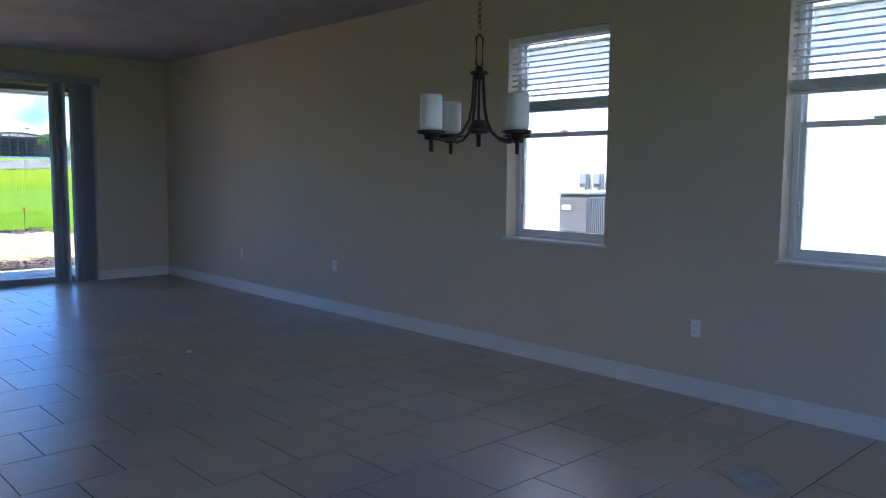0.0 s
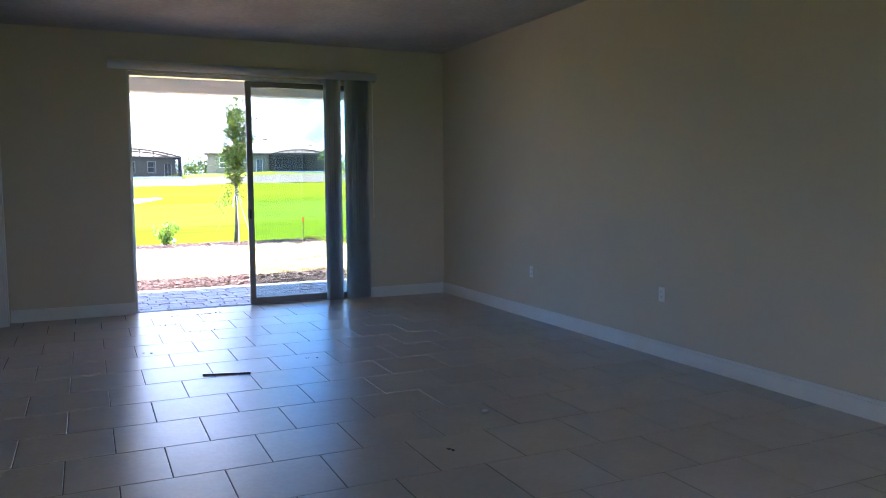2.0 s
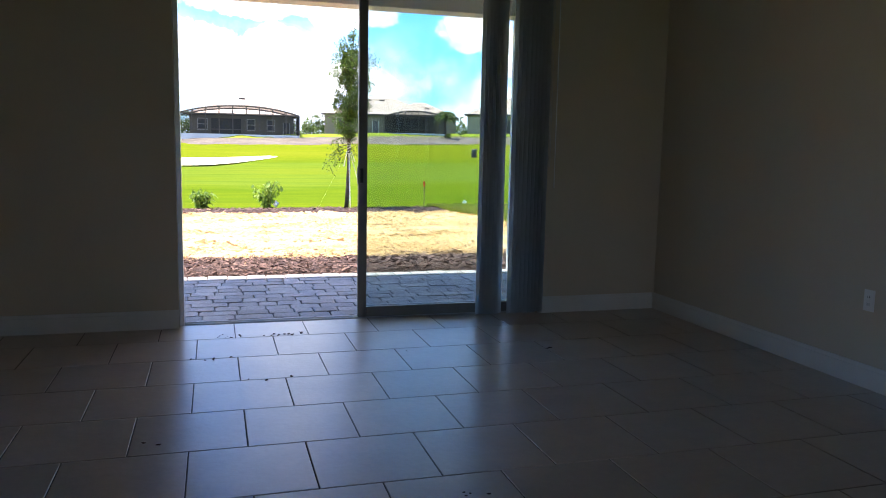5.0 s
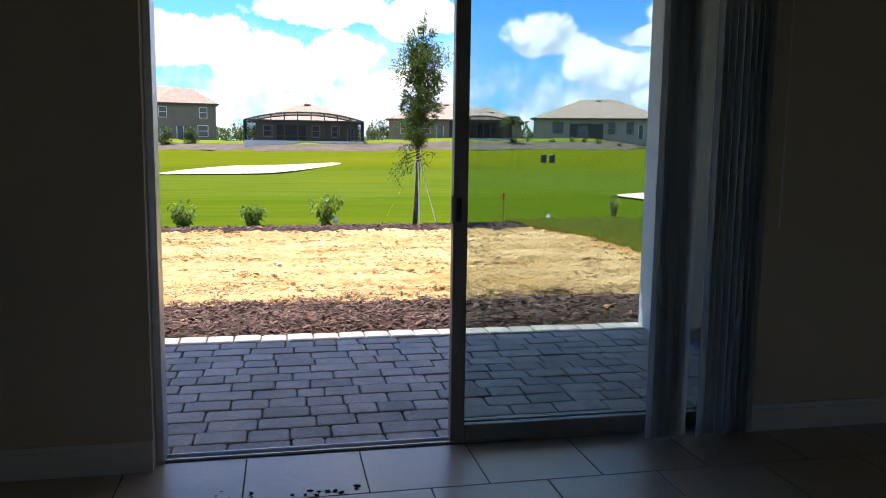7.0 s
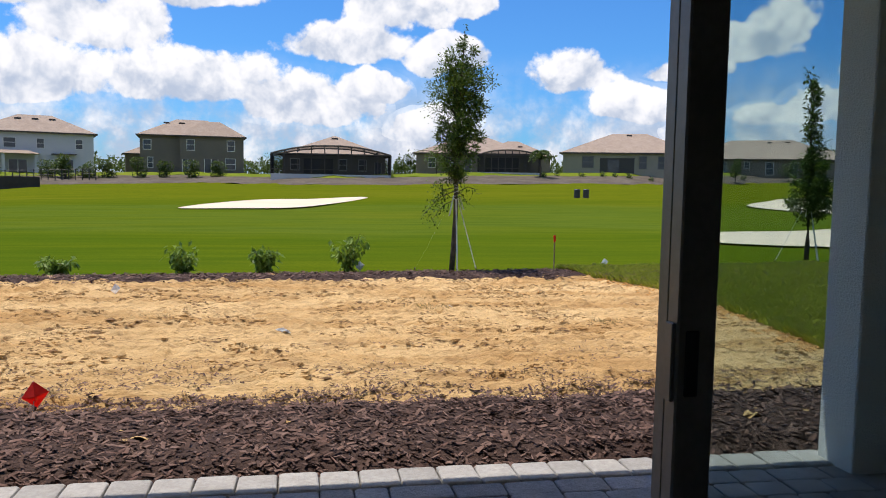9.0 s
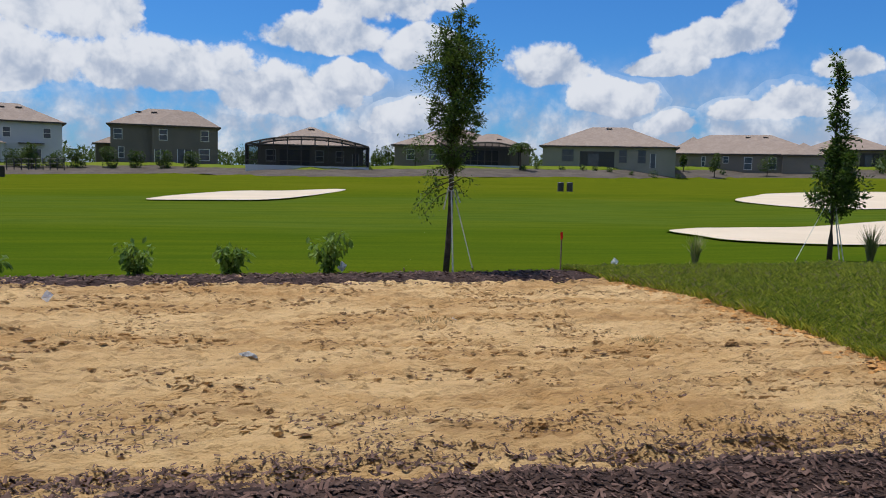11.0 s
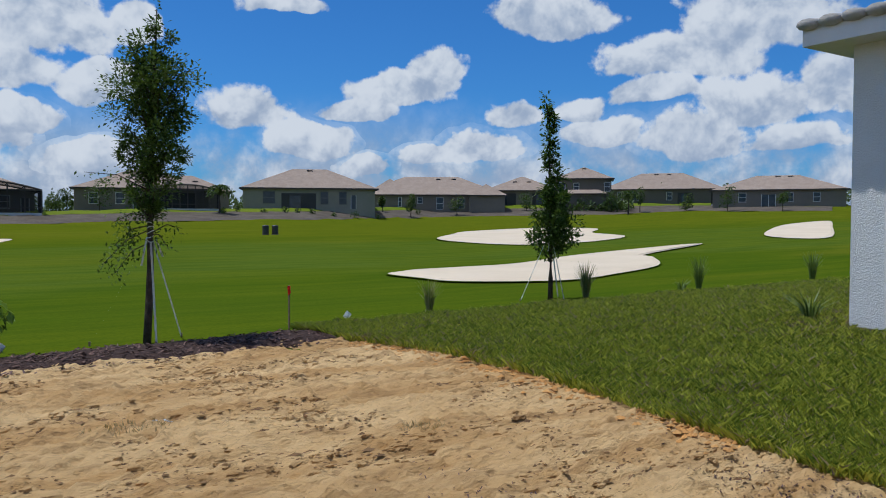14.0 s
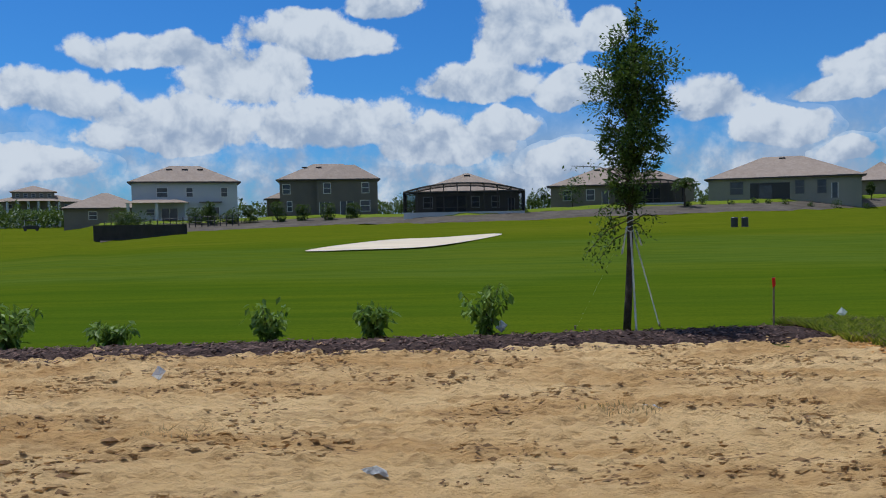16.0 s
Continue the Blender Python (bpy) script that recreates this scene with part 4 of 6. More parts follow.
def far_chip():
    x = random.uniform(-6, 7.2)
    a, b = mulch_far_low(x), mulch_far_high(x)
    k = random.uniform(-0.12, 1.0)
    y = a + (b - a) * k
    return x, y, mound(x, y, k) if k > 0 else sand_z(x, y)


chips("mulch_chips", 15000, near_chip, (0.02, 0.065), CHIP, "loose brown bark chips on the mulch bed")
chips("scattered_chips", 12500, loose_chip, (0.010, 0.036), CHIP, "bark chips scattered over the sand")
chips("far_mulch_chips", 6000, far_chip, (0.03, 0.075), CHIP, "loose bark chips on the far mulch strip")


def clod():
    while True:
        x, y = random.uniform(-5, 6.2), random.uniform(14.8, 20.7)
        if x < lawn_edge(y) - 0.1 and noise.noise((x * 1.1, y * 1.7, 15)) > 0.05:
            return x, y, sand_z(x, y)


# soil brown, darkened so the colour also holds the clods' shade
CLOD = mat("soil_clod", (0.17, 0.095, 0.042), (0.32, 0.19, 0.085), 6, 0.95, fine=30, fine_amt=0.4, rnd=0.3, island=True)


def clods(n):
    verts, faces = [], []
    for i in range(n):
        x, y, z = clod()
        r = random.uniform(0.004, 0.011) * (2.4 if random.random() < 0.05 else 1)
        k = len(verts)
        for d in ((1, 0, 0), (0, 1, 0), (-1, 0, 0), (0, -1, 0), (0, 0, 0.8), (0, 0, -0.4)):
            verts.append((x + d[0] * r * random.uniform(0.8, 3.2), y + d[1] * r * random.uniform(0.6, 1.2), z + r * 0.2 + d[2] * r * random.uniform(0.6, 1.1)))
        for a in range(4):
            b = (a + 1) % 4
            faces += [(k + a, k + b, k + 4), (k + b, k + a, k + 5)]
    tagged(raw("soil_clods", verts, faces, CLOD), "small clods of soil strewn over the sand", "soil", "", "stuff")


clods(6000)

CLAY = mat("orange_clay", (0.50, 0.24, 0.065), (0.60, 0.33, 0.11), 5, 0.95, fine=30, fine_amt=0.3, rnd=0.25, island=True)


def clay_edge(n):
    """Orange clay crumbs turned up where the sand meets the turf."""
    verts, faces = [], []
    for i in range(n):
        y = random.uniform(15.5, 20.6)
        x = lawn_edge(y) - abs(random.gauss(0, 0.16)) - 0.02
        if noise.noise((y * 1.1, 0, 40)) < -0.1:
            continue
        z, r = sand_z(x, y), random.uniform(0.008, 0.03)
        k = len(verts)
        for d in ((1, 0, 0), (0, 1, 0), (-1, 0, 0), (0, -1, 0), (0, 0, 0.7), (0, 0, -0.4)):
            verts.append((x + d[0] * r * random.uniform(0.8, 2.2), y + d[1] * r * random.uniform(0.6, 1.4), z + r * 0.15 + d[2] * r * random.uniform(0.6, 1.1)))
        for a in range(4):
            b = (a + 1) % 4
            faces += [(k + a, k + b, k + 4), (k + b, k + a, k + 5)]
    tagged(raw("clay_crumbs", verts, faces, CLAY), "crumbs of orange clay along the turf edge", "soil", "", "stuff")


clay_edge(900)

def lumps(n):
    """Lumps of the same sand, thrown up by feet and tyres."""
    verts, faces = [], []
    for i in range(n):
        x, y, z = clod()
        r = random.uniform(0.012, 0.032)
        k = len(verts)
        sx, sy = random.uniform(0.9, 2.2), random.uniform(0.6, 1.1)
        for ring, (q, h) in enumerate(((1.0, -0.3), (0.75, 0.35))):
            for a in range(6):
                u = a * 1.047 + ring * 0.5
                verts.append((x + math.cos(u) * r * sx * q * random.uniform(0.8, 1.2), y + math.sin(u) * r * sy * q * random.uniform(0.8, 1.2), z + r * h * random.uniform(0.7, 1.3)))
        verts.append((x, y, z + r * 0.6))
        for a in range(6):
            b = (a + 1) % 6
            faces += [(k + a, k + b, k + 6 + b, k + 6 + a), (k + 6 + a, k + 6 + b, k + 12)]
    tagged(raw("sand_lumps", verts, faces, SAND), "lumps of sand thrown up in the yard", "sand", "", "stuff")


lumps(2600)

# the lawn beside the sand, with its blades
def lawn_z(x, y):
    return -0.105 + 0.02 * noise.noise((x * 0.5, y * 0.5, 20)) + 0.19 * max(0, min(1, (x - 6.4) / 4.6)) * max(0.25, min(1, (22.5 - y) / 4.0)) - 0.05 * max(0, min(1, (y - 21.5) / 1.0))


def lawn_top(x):
    return 22.4 + 0.06 * (x - 6) + 0.25 * noise.noise((x * 0.6, 0, 22)) + 0.1 * noise.noise((x * 3, 0, 22))


def make_lawn():
    verts, faces = [], []
    ysv = np.linspace(11.5, 22.4, 110)
    us = [0, 0.01, 0.03, 0.08, 0.15, 0.25, 0.4, 0.6, 0.8, 1.0]
    for y in ysv:
        x0 = lawn_edge(y)
        for u in us:
            x = x0 + u * (30 - x0)
            yy = 11.5 + (y - 11.5) * (lawn_top(x) - 11.5) / 10.9
            verts.append((x, yy, lawn_z(x, yy) - (0.05 if u == 0 else 0)))
    n = len(us)
    for j in range(len(ysv) - 1):
        for i in range(n - 1):
            faces.append((j * n + i, j * n + i + 1, (j + 1) * n + i + 1, (j + 1) * n + i))
    tagged(raw("lawn", verts, faces, LAWN, smooth=True), "thick green lawn beside the bare sand", "lawn", "", "structure")
    random.seed(31)
    green, dry = ([], []), ([], [])
    for i in range(235000):
        while True:
            x = 5.95 + random.random() ** 1.8 * 15
            y = random.uniform(13.0, 23.2)
            if lawn_edge(y) - 0.06 < x and y < lawn_top(x) and (x < 10.6 or y > 17.3):
                break
        near = math.hypot(x - 2, y - 12.5)
        tuft = noise.noise((x * 2.6, y * 2.6, 30))
        worn = noise.noise((x * 0.7, y * 0.7, 33)) + 0.5 * noise.noise((x * 4, y * 4, 34))
        h = random.uniform(0.04, 0.10) * (1 + 0.5 * tuft)
        w = random.uniform(0.0026, 0.0046) * (1 + near * 0.04)
        a = random.uniform(0, 2 * math.pi)
        lean = random.uniform(0.3, 1.25) * h
        b = random.uniform(0, 2 * math.pi)
        z = lawn_z(x, y) - 0.004
        dx, dy = math.cos(a) * w, math.sin(a) * w
        lx, ly = math.cos(b) * lean, math.sin(b) * lean
        verts, faces = dry if random.random() < 0.06 + 0.28 * max(0.0, worn) else green
        k = len(verts)
        verts += [(x - dx, y - dy, z), (x + dx, y + dy, z), (x + lx * 0.35 + dx * 0.7, y + ly * 0.35 + dy * 0.7, z + h * 0.6), (x + lx, y + ly, z + h)]
        faces += [(k, k + 1, k + 2), (k, k + 2, k + 3)]
    tagged(raw("grass_blades", *green, BLADE), "dense green grass blades of the lawn", "grass", "", "stuff")
    tagged(raw("dry_grass_blades", *dry, STRAW), "straw coloured dry blades among the lawn grass", "grass", "", "stuff")


make_lawn()


# bunkers: smooth closed outlines given as a handful of corner points
def bunker(outline, label):
    pts = [Vector((x, y, 0)) for x, y in outline]
    n = len(pts)
    curve = []
    for i in range(n):
        p0, p1, p2, p3 = pts[i - 1], pts[i], pts[(i + 1) % n], pts[(i + 2) % n]
        for k in range(8):
            u = k / 8
            curve.append(0.5 * (2 * p1 + (p2 - p0) * u + (2 * p0 - 5 * p1 + 4 * p2 - p3) * u * u + (3 * p1 - p0 - 3 * p2 + p3) * u ** 3))
    c = sum(curve, Vector()) / len(curve)
    t = tagged(new("sand_bunker"), label, "bunker", "golf bunkers", "structure")
    for name, material, k0, k1, lift in (("lip", FAIRWAY, 1.004, 0.988, 0.045), ("sand", BUNKER, 0.99, 0.0, 0.05)):
        bm = bmesh.new()
        rings = []
        for s in ((k0, k1) if name == "lip" else (0.993, 0.9, 0.6, 0.3)):
            rings.append([bm.verts.new((*(c + (p - c) * s).xy, ground_z(*(c + (p - c) * s).xy) + lift + (0.05 if s < 0.95 else 0.0))) for p in curve])
        m = len(curve)
        for a, b in zip(rings, rings[1:]):
            for k in range(m):
                bm.faces.new((a[k], a[(k + 1) % m], b[(k + 1) % m], b[k]))
        if name == "sand":
            bm.faces.new(rings[-1])
        part(name, bm, material, t)


bunker(((-4.25, 46.3), (-3.1, 52.5), (-1.0, 57.5), (2.0, 58.5), (5.6, 62.8), (4.0, 55.3), (1.2, 47.5), (-1.5, 46.2)), "white sand bunker on the far fairway")
bunker(((12.0, 30.6), (11.9, 28.8), (12.2, 27.4), (14.4, 26.3), (16.9, 27.0), (20.4, 28.6), (23.4, 31.5), (24.5, 32.8), (32.9, 36.8), (28.5, 36.0), (22.0, 34.0), (16.8, 31.4), (14.1, 31.0)), "long white sand bunker with a grassy lip")
bunker(((27.8, 52.6), (34, 60), (39, 64.8), (49, 67.5), (50, 61.5), (42.2, 53.8), (38.4, 47), (32.4, 43.3), (27.1, 42.3), (25.9, 45.3)), "large white sand bunker on the far fairway")
bunker(((47.5, 43.4), (63.8, 52.4), (76.3, 55.9), (60, 46), (43.2, 36.5), (41.5, 38.6)), "white sand bunker beside the far fairway")


# ---- plants ----
def leaves(points, size, droop=0.3):
    """Pointed leaves, two bent faces each, at (place, direction) pairs."""
    verts, faces = [], []
    for p, d in points:
        L = random.uniform(*size)
        d = (Vector(d) + Vector((random.gauss(0, 0.5), random.gauss(0, 0.5), random.gauss(-droop, 0.4)))).normalized()
        side = d.cross(Vector((random.gauss(0, 0.4), random.gauss(0, 0.4), 1))).normalized()
        up = side.cross(d)
        w = L * random.uniform(0.2, 0.3)
        k = len(verts)
        p = Vector(p)
        verts += [tuple(p), tuple(p + d * L * 0.5 + side * w + up * w * 0.4), tuple(p + d * L), tuple(p + d * L * 0.5 - side * w + up * w * 0.4)]
        faces += [(k, k + 1, k + 2), (k, k + 2, k + 3)]
    return verts, faces


def young_tree(place, height, lean, profile, clusters, per, label, leaf=(0.035, 0.066), extra=(), shift=(0.0, 0.0), wisp=0.25):
    """A staked nursery tree: a thin trunk, limbs, and a crown of single leaves in bunches with gaps. profile: (height, radius) pairs; shift: how far the crown hangs to one side."""
    t = thing("tree", place, label, "tree", "staked young trees")
    zs = [0, 0.4, 0.9, 1.5, 2.1, 2.7, 3.2, height * 0.97]
    zs = [z for z in zs if z < height]
    trunk_pts = [(lean[0] * z / height + 0.02 * math.sin(2.1 * z), lean[1] * z / height + 0.015 * math.sin(1.7 * z + 1), z - (0.05 if z == 0 else 0)) for z in zs]

    def axis(z):
        return Vector((float(np.interp(z, zs, [p[0] for p in trunk_pts])), float(np.interp(z, zs, [p[1] for p in trunk_pts])), z))

    part("trunk", tube(trunk_pts, [max(0.004, 0.044 * (1 - z / height) + 0.005) for z in zs], 9), BARK, t, smooth=True)
    pts = []
    hs = [a for a, b in profile]
    rs = [b for a, b in profile]
    # bunches are spread by the crown's width at each height
    fine_h = np.linspace(hs[0], hs[-1], 200)
    heap = np.cumsum(np.interp(fine_h, hs, rs) ** 1.25 + 0.01)
    for i in range(clusters):
        h = float(np.interp((i + random.random()) / clusters * heap[-1], heap, fine_h))
        r = float(np.interp(h, hs, rs)) * random.random() ** 0.75
        az = i * 2.4 + random.uniform(-0.7, 0.7)
        side = 1.0 - (h - hs[0]) / (hs[-1] - hs[0])
        tip = axis(h) + Vector((math.cos(az) * r + shift[0] * side, math.sin(az) * r + shift[1] * side, random.uniform(-0.04, 0.06)))
        a = axis(max(0.7, h - 0.12 - random.uniform(0.4, 0.9) * r))
        mid = (a + tip) / 2 + Vector((0, 0, -0.06 * r))
        part("limb", tube([a, mid, tip], [0.009, 0.005, 0.002], 5), BARK, t)
        spread = random.uniform(0.035, 0.075) * (0.55 + 0.6 * r / max(rs))
        for k in range(int(per * random.uniform(0.45, 1.25) * (0.45 + 0.7 * r / max(rs)))):
            q = Vector((random.gauss(0, spread), random.gauss(0, spread), random.gauss(0, spread * 0.9)))
            u = random.random()
            p = tip + q if u > 0.25 else a.lerp(tip, 0.35 + 0.6 * random.random()) + q * 0.7
            pts.append((p, q.normalized() + (tip - a).normalized() * 0.5))
    for k in range(int(per * 1.2)):
        z = height * (1 - wisp * random.random() ** 0.7)
        q = Vector((random.gauss(0, 0.03), random.gauss(0, 0.03), 0)) * (0.4 + 2.0 * (1 - z / height) / wisp)
        pts.append((axis(min(z, height * 0.97)) + q + Vector((0, 0, max(0, z - height * 0.97))), q + Vector((0, 0, 0.03))))
    for start, tip, n in extra:
        a, b = axis(start), Vector(tip)
        mid = (a + b) / 2 + Vector((0, 0, 0.08))
        part("limb", tube([a, mid, b], [0.009, 0.006, 0.0025], 5), BARK, t)
        for k in range(int(n * 2.4)):
            u = 0.25 + 0.75 * random.random()
            p = a.lerp(mid, u * 2) if u < 0.5 else mid.lerp(b, u * 2 - 1)
            q = Vector((random.gauss(0, 0.05), random.gauss(0, 0.05), random.gauss(-0.03, 0.07)))
            pts.append((p + q, q + Vector((0, 0, -0.03))))
    verts, faces = leaves(pts, leaf)
    raw("crown", verts, faces, LEAF, t)
    # webbing straps to pegs in the ground
    for az, dist in ((35, 0.6), (165, 0.62), (275, 0.35)):
        a = radians(az)
        foot = Vector((math.cos(a) * dist, math.sin(a) * dist, 0.0))
        bm = bmesh.new()
        for p0, p1 in ((axis(1.32), foot),):
            d = (p1 - p0).cross(Vector((0, 0, 1))).normalized() * 0.012
            bm.faces.new([bm.verts.new(v) for v in (p0 - d, p0 + d, p1 + d, p1 - d)])
        bmesh.ops.solidify(bm, geom=bm.faces[:], thickness=0.002)
        part("strap", bm, STRAP, t, "tree strap of flat webbing")
        part("peg", tube([foot + Vector((0, 0, -0.06)), foot + Vector((0, 0, 0.05))], 0.012, 6), WOODSTAKE, t)
    bm = bmesh.new()
    for k in range(5):
        z = 1.22 + 0.05 * k
        c = axis(z)
        tube([c + Vector((0.04 * math.cos(u), 0.04 * math.sin(u), 0.02 * math.sin(u + k))) for u in (0, 1.05, 2.1, 3.14, 4.2, 5.25)], 0.006, 5, bm, closed=True)
    part("tie", bm, STRAP, t, "white webbing tied round the trunk")
    for dx, L in ((-0.05, 0.32), (0.05, 0.22)):
        c = axis(1.25)
        bm = bmesh.new()
        bm.faces.new([bm.verts.new(v) for v in (c + Vector((dx - 0.01, -0.04, 0)), c + Vector((dx + 0.01, -0.04, 0)), c + Vector((dx * 2.4 + 0.012, -0.08, -L)), c + Vector((dx * 2.4 - 0.012, -0.08, -L)))])
        bmesh.ops.solidify(bm, geom=bm.faces[:], thickness=0.002)
        part("strap_end", bm, STRAP, t)
    return t


random.seed(41)
young_tree((3.98, 22.05, -0.15), 4.08, (0.15, 0.05), ((1.45, 0.12), (1.65, 0.22), (1.95, 0.36), (2.3, 0.41), (2.65, 0.43), (2.95, 0.46), (3.2, 0.46), (3.4, 0.33), (3.6, 0.15), (3.8, 0.06)), 105, 225,
           "young oak tree with a loose leafy crown, strapped and staked",
           extra=((1.35, (-0.50, -0.1, 0.95), 45), (1.4, (-0.33, 0.15, 1.15), 50), (1.2, (-0.38, -0.2, 0.86), 34), (1.5, (-0.36, 0.1, 1.42), 40), (1.3, (0.45, 0.1, 1.36), 14), (1.3, (0.2, -0.25, 1.12), 22), (1.8, (-0.66, 0.0, 2.0), 20), (2.8, (0.70, 0.1, 3.18), 40), (2.9, (0.60, -0.1, 3.30), 40), (3.0, (-0.22, 0.0, 3.55), 36), (2.9, (-0.34, 0.1, 3.34), 36)))
young_tree((11.54, 23.5, -0.15), 3.78, (-0.02, 0.05), ((0.98, 0.30), (1.15, 0.44), (1.5, 0.42), (1.85, 0.34), (2.1, 0.22), (2.4, 0.15), (2.9, 0.14), (3.3, 0.10), (3.6, 0.04)), 80, 120,
           "slim young tree with a spire of leaves, strapped to pegs", leaf=(0.06, 0.105), shift=(0.10, 0.0), wisp=0.15,
           extra=((1.2, (0.68, 0.0, 1.28), 30), (2.2, (0.42, 0.0, 2.25), 16), (1.9, (-0.28, 0.0, 1.98), 16), (3.2, (-0.20, 0.0, 3.82), 22)))


def shrub(place, w, h, stems, per, label):
    t = thing("shrub", place, label, "shrub", "young shrubs along the fairway", random.uniform(0, 360))
    pts = []
    for i in range(stems):
        a = 2 * math.pi * i / stems + random.uniform(-0.4, 0.4)
        r = w * 0.5 * random.uniform(0.35, 1.0)
        hh = h * random.uniform(0.55, 1.0)
        b = Vector((math.cos(a) * r, math.sin(a) * r, hh))
        mid = Vector((b.x * 0.35, b.y * 0.35, hh * 0.55))
        part("stem", tube([(0.02 * math.cos(a), 0.02 * math.sin(a), -0.03), mid, b], [0.006, 0.004, 0.002], 5), BARK, t)
        for k in range(per):
            u = 0.12 + 0.88 * random.random()
            p = Vector((0, 0, 0)).lerp(mid, u * 2) if u < 0.5 else mid.lerp(b, u * 2 - 1)
            q = Vector((random.gauss(0, 0.035), random.gauss(0, 0.035), random.gauss(0, 0.03)))
            pts.append((p + q, q + Vector((0, 0, -0.01))))
    verts, faces = leaves(pts, (0.08, 0.15), 0.6)
    raw("foliage", verts, faces, LEAF_SHRUB, t)


random.seed(43)
for x, y, w, h in ((-4.1, 21.15, 0.55, 0.45), (-3.05, 21.25, 0.68, 0.52), (-1.95, 21.35, 0.62, 0.28), (-0.24, 21.5, 0.56, 0.43), (0.94, 21.65, 0.58, 0.42), (2.26, 21.72, 0.70, 0.60)):
    shrub((x, y, -0.12), w, h, 10, 30, "young green shrub planted in the mulch strip")


def grass_tuft(place, h, n, spread, material, label, w=0.006):
    t = thing("ornamental_grass", place, label, "grass tuft", "grass tufts")
    verts, faces = [], []
    for i in range(n):
        a = random.uniform(0, 2 * math.pi)
        r = spread * random.uniform(0.2, 1.0)
        hh = h * random.uniform(0.55, 1.0)
        px, py = -math.sin(a) * w, math.cos(a) * w
        b = Vector((math.cos(a), math.sin(a), 0))
        base = b * 0.05 * random.random()
        mid = base + b * r * 0.3 + Vector((0, 0, hh * 0.6))
        tip = base + b * r + Vector((0, 0, hh))
        k = len(verts)
        verts += [(base.x - px, base.y - py, -0.02), (base.x + px, base.y + py, -0.02), (mid.x + px, mid.y + py, mid.z), (mid.x - px, mid.y - py, mid.z), tuple(tip)]
        faces += [(k, k + 1, k + 2, k + 3), (k + 3, k + 2, k + 4)]
    raw("blades", verts, faces, material, t)


random.seed(45)
grass_tuft((8.5, 22.95, -0.13), 0.58, 80, 0.26, DRYBLADE, "thin dry ornamental grass tuft")
grass_tuft((12.15, 23.2, -0.12), 0.74, 130, 0.30, DRYBLADE, "dry brown ornamental grass tuft beside a tree")
grass_tuft((15.6, 23.35, -0.12), 0.78, 130, 0.30, SEDGE, "green upright ornamental grass tuft")
grass_tuft((19.6, 23.2, -0.09), 0.78, 130, 0.30, SEDGE, "green upright ornamental grass tuft")
grass_tuft((14.85, 23.2, -0.12), 0.32, 24, 0.36, SEDGE, "low strappy leaved plant in the lawn", 0.012)
grass_tuft((10.95, 18.0, 0.06), 0.44, 26, 0.44, SEDGE, "strappy leaved plant in the mulch by the neighbouring house", 0.014)

# ---- small things in the yard ----
f = thing("marker_flag", (5.74, 22.0, -0.13), "small red flag on a thin wooden stake", "flag")
part("stake", box(-0.009, 0.009, -0.009, 0.009, -0.08, 0.60, 0.002), WOODSTAKE, f)
bm = bmesh.new()
bm.faces.new([bm.verts.new(p) for p in ((-0.028, -0.012, 0.59), (0.014, -0.012, 0.60), (0.018, -0.016, 0.50), (-0.02, -0.02, 0.47))])
bmesh.ops.solidify(bm, geom=bm.faces[:], thickness=0.002)
part("cloth", bm, RED, f, "red cloth")


def wire_flag(place, material, label, turn, size=0.11, h=0.16):
    """A small plastic marking flag on a wire, bent over."""
    t = thing("marking_flag", place, label, "flag", "utility marking flags", turn)
    part("wire", tube([(0, 0, -0.05), (0, 0, h)], 0.0025, 5), ALU, t)
    bm = bmesh.new()
    c = [(0, 0, h), (size * 0.55, 0.02, h - size * 0.5), (size * 0.1, 0.03, h - size * 1.15), (-size * 0.45, 0.015, h - size * 0.7)]
    v = [bm.verts.new(p) for p in c]
    m = bm.verts.new((0.01, -0.03, h - size * 0.6))
    for i in range(4):
        bm.faces.new((v[i], v[(i + 1) % 4], m))
    bmesh.ops.solidify(bm, geom=bm.faces[:], thickness=0.0015)
    part("pennant", bm, material, t)


wire_flag((0.0, 14.30, -0.10), RED, "bright red plastic marking flag in the mulch", 10, 0.15, 0.17)
wire_flag((-0.69, 19.3, -0.13), WHITEP, "white plastic marking flag in the sand", 30, 0.12, 0.15)
wire_flag((6.93, 22.72, -0.12), WHITEP, "white plastic marking flag by the lawn", -20, 0.13, 0.13)
wire_flag((2.42, 21.6, -0.10), WHITEP, "white nursery tag hanging at a shrub", 0, 0.14, 0.17)


def litter(place, turn, size, label):
    bm = bmesh.new()
    n = 5
    g = [[bm.verts.new(((i / n - 0.5) * size, (j / n - 0.5) * size * 0.6, 0.012 + 0.03 * random.random() * (1 if 0 < i < n else 0.3))) for j in range(n + 1)] for i in range(n + 1)]
    for i in range(n):
        for j in range(n):
            bm.faces.new((g[i][j], g[i + 1][j], g[i + 1][j + 1], g[i][j + 1]))
    bmesh.ops.solidify(bm, geom=bm.faces[:], thickness=0.0015)
    ob = link("plastic_litter", bm, PAPER)
    ob.matrix_basis = pose(*place, 8, 5, turn)
    tagged(ob, label, "litter", "pieces of litter")


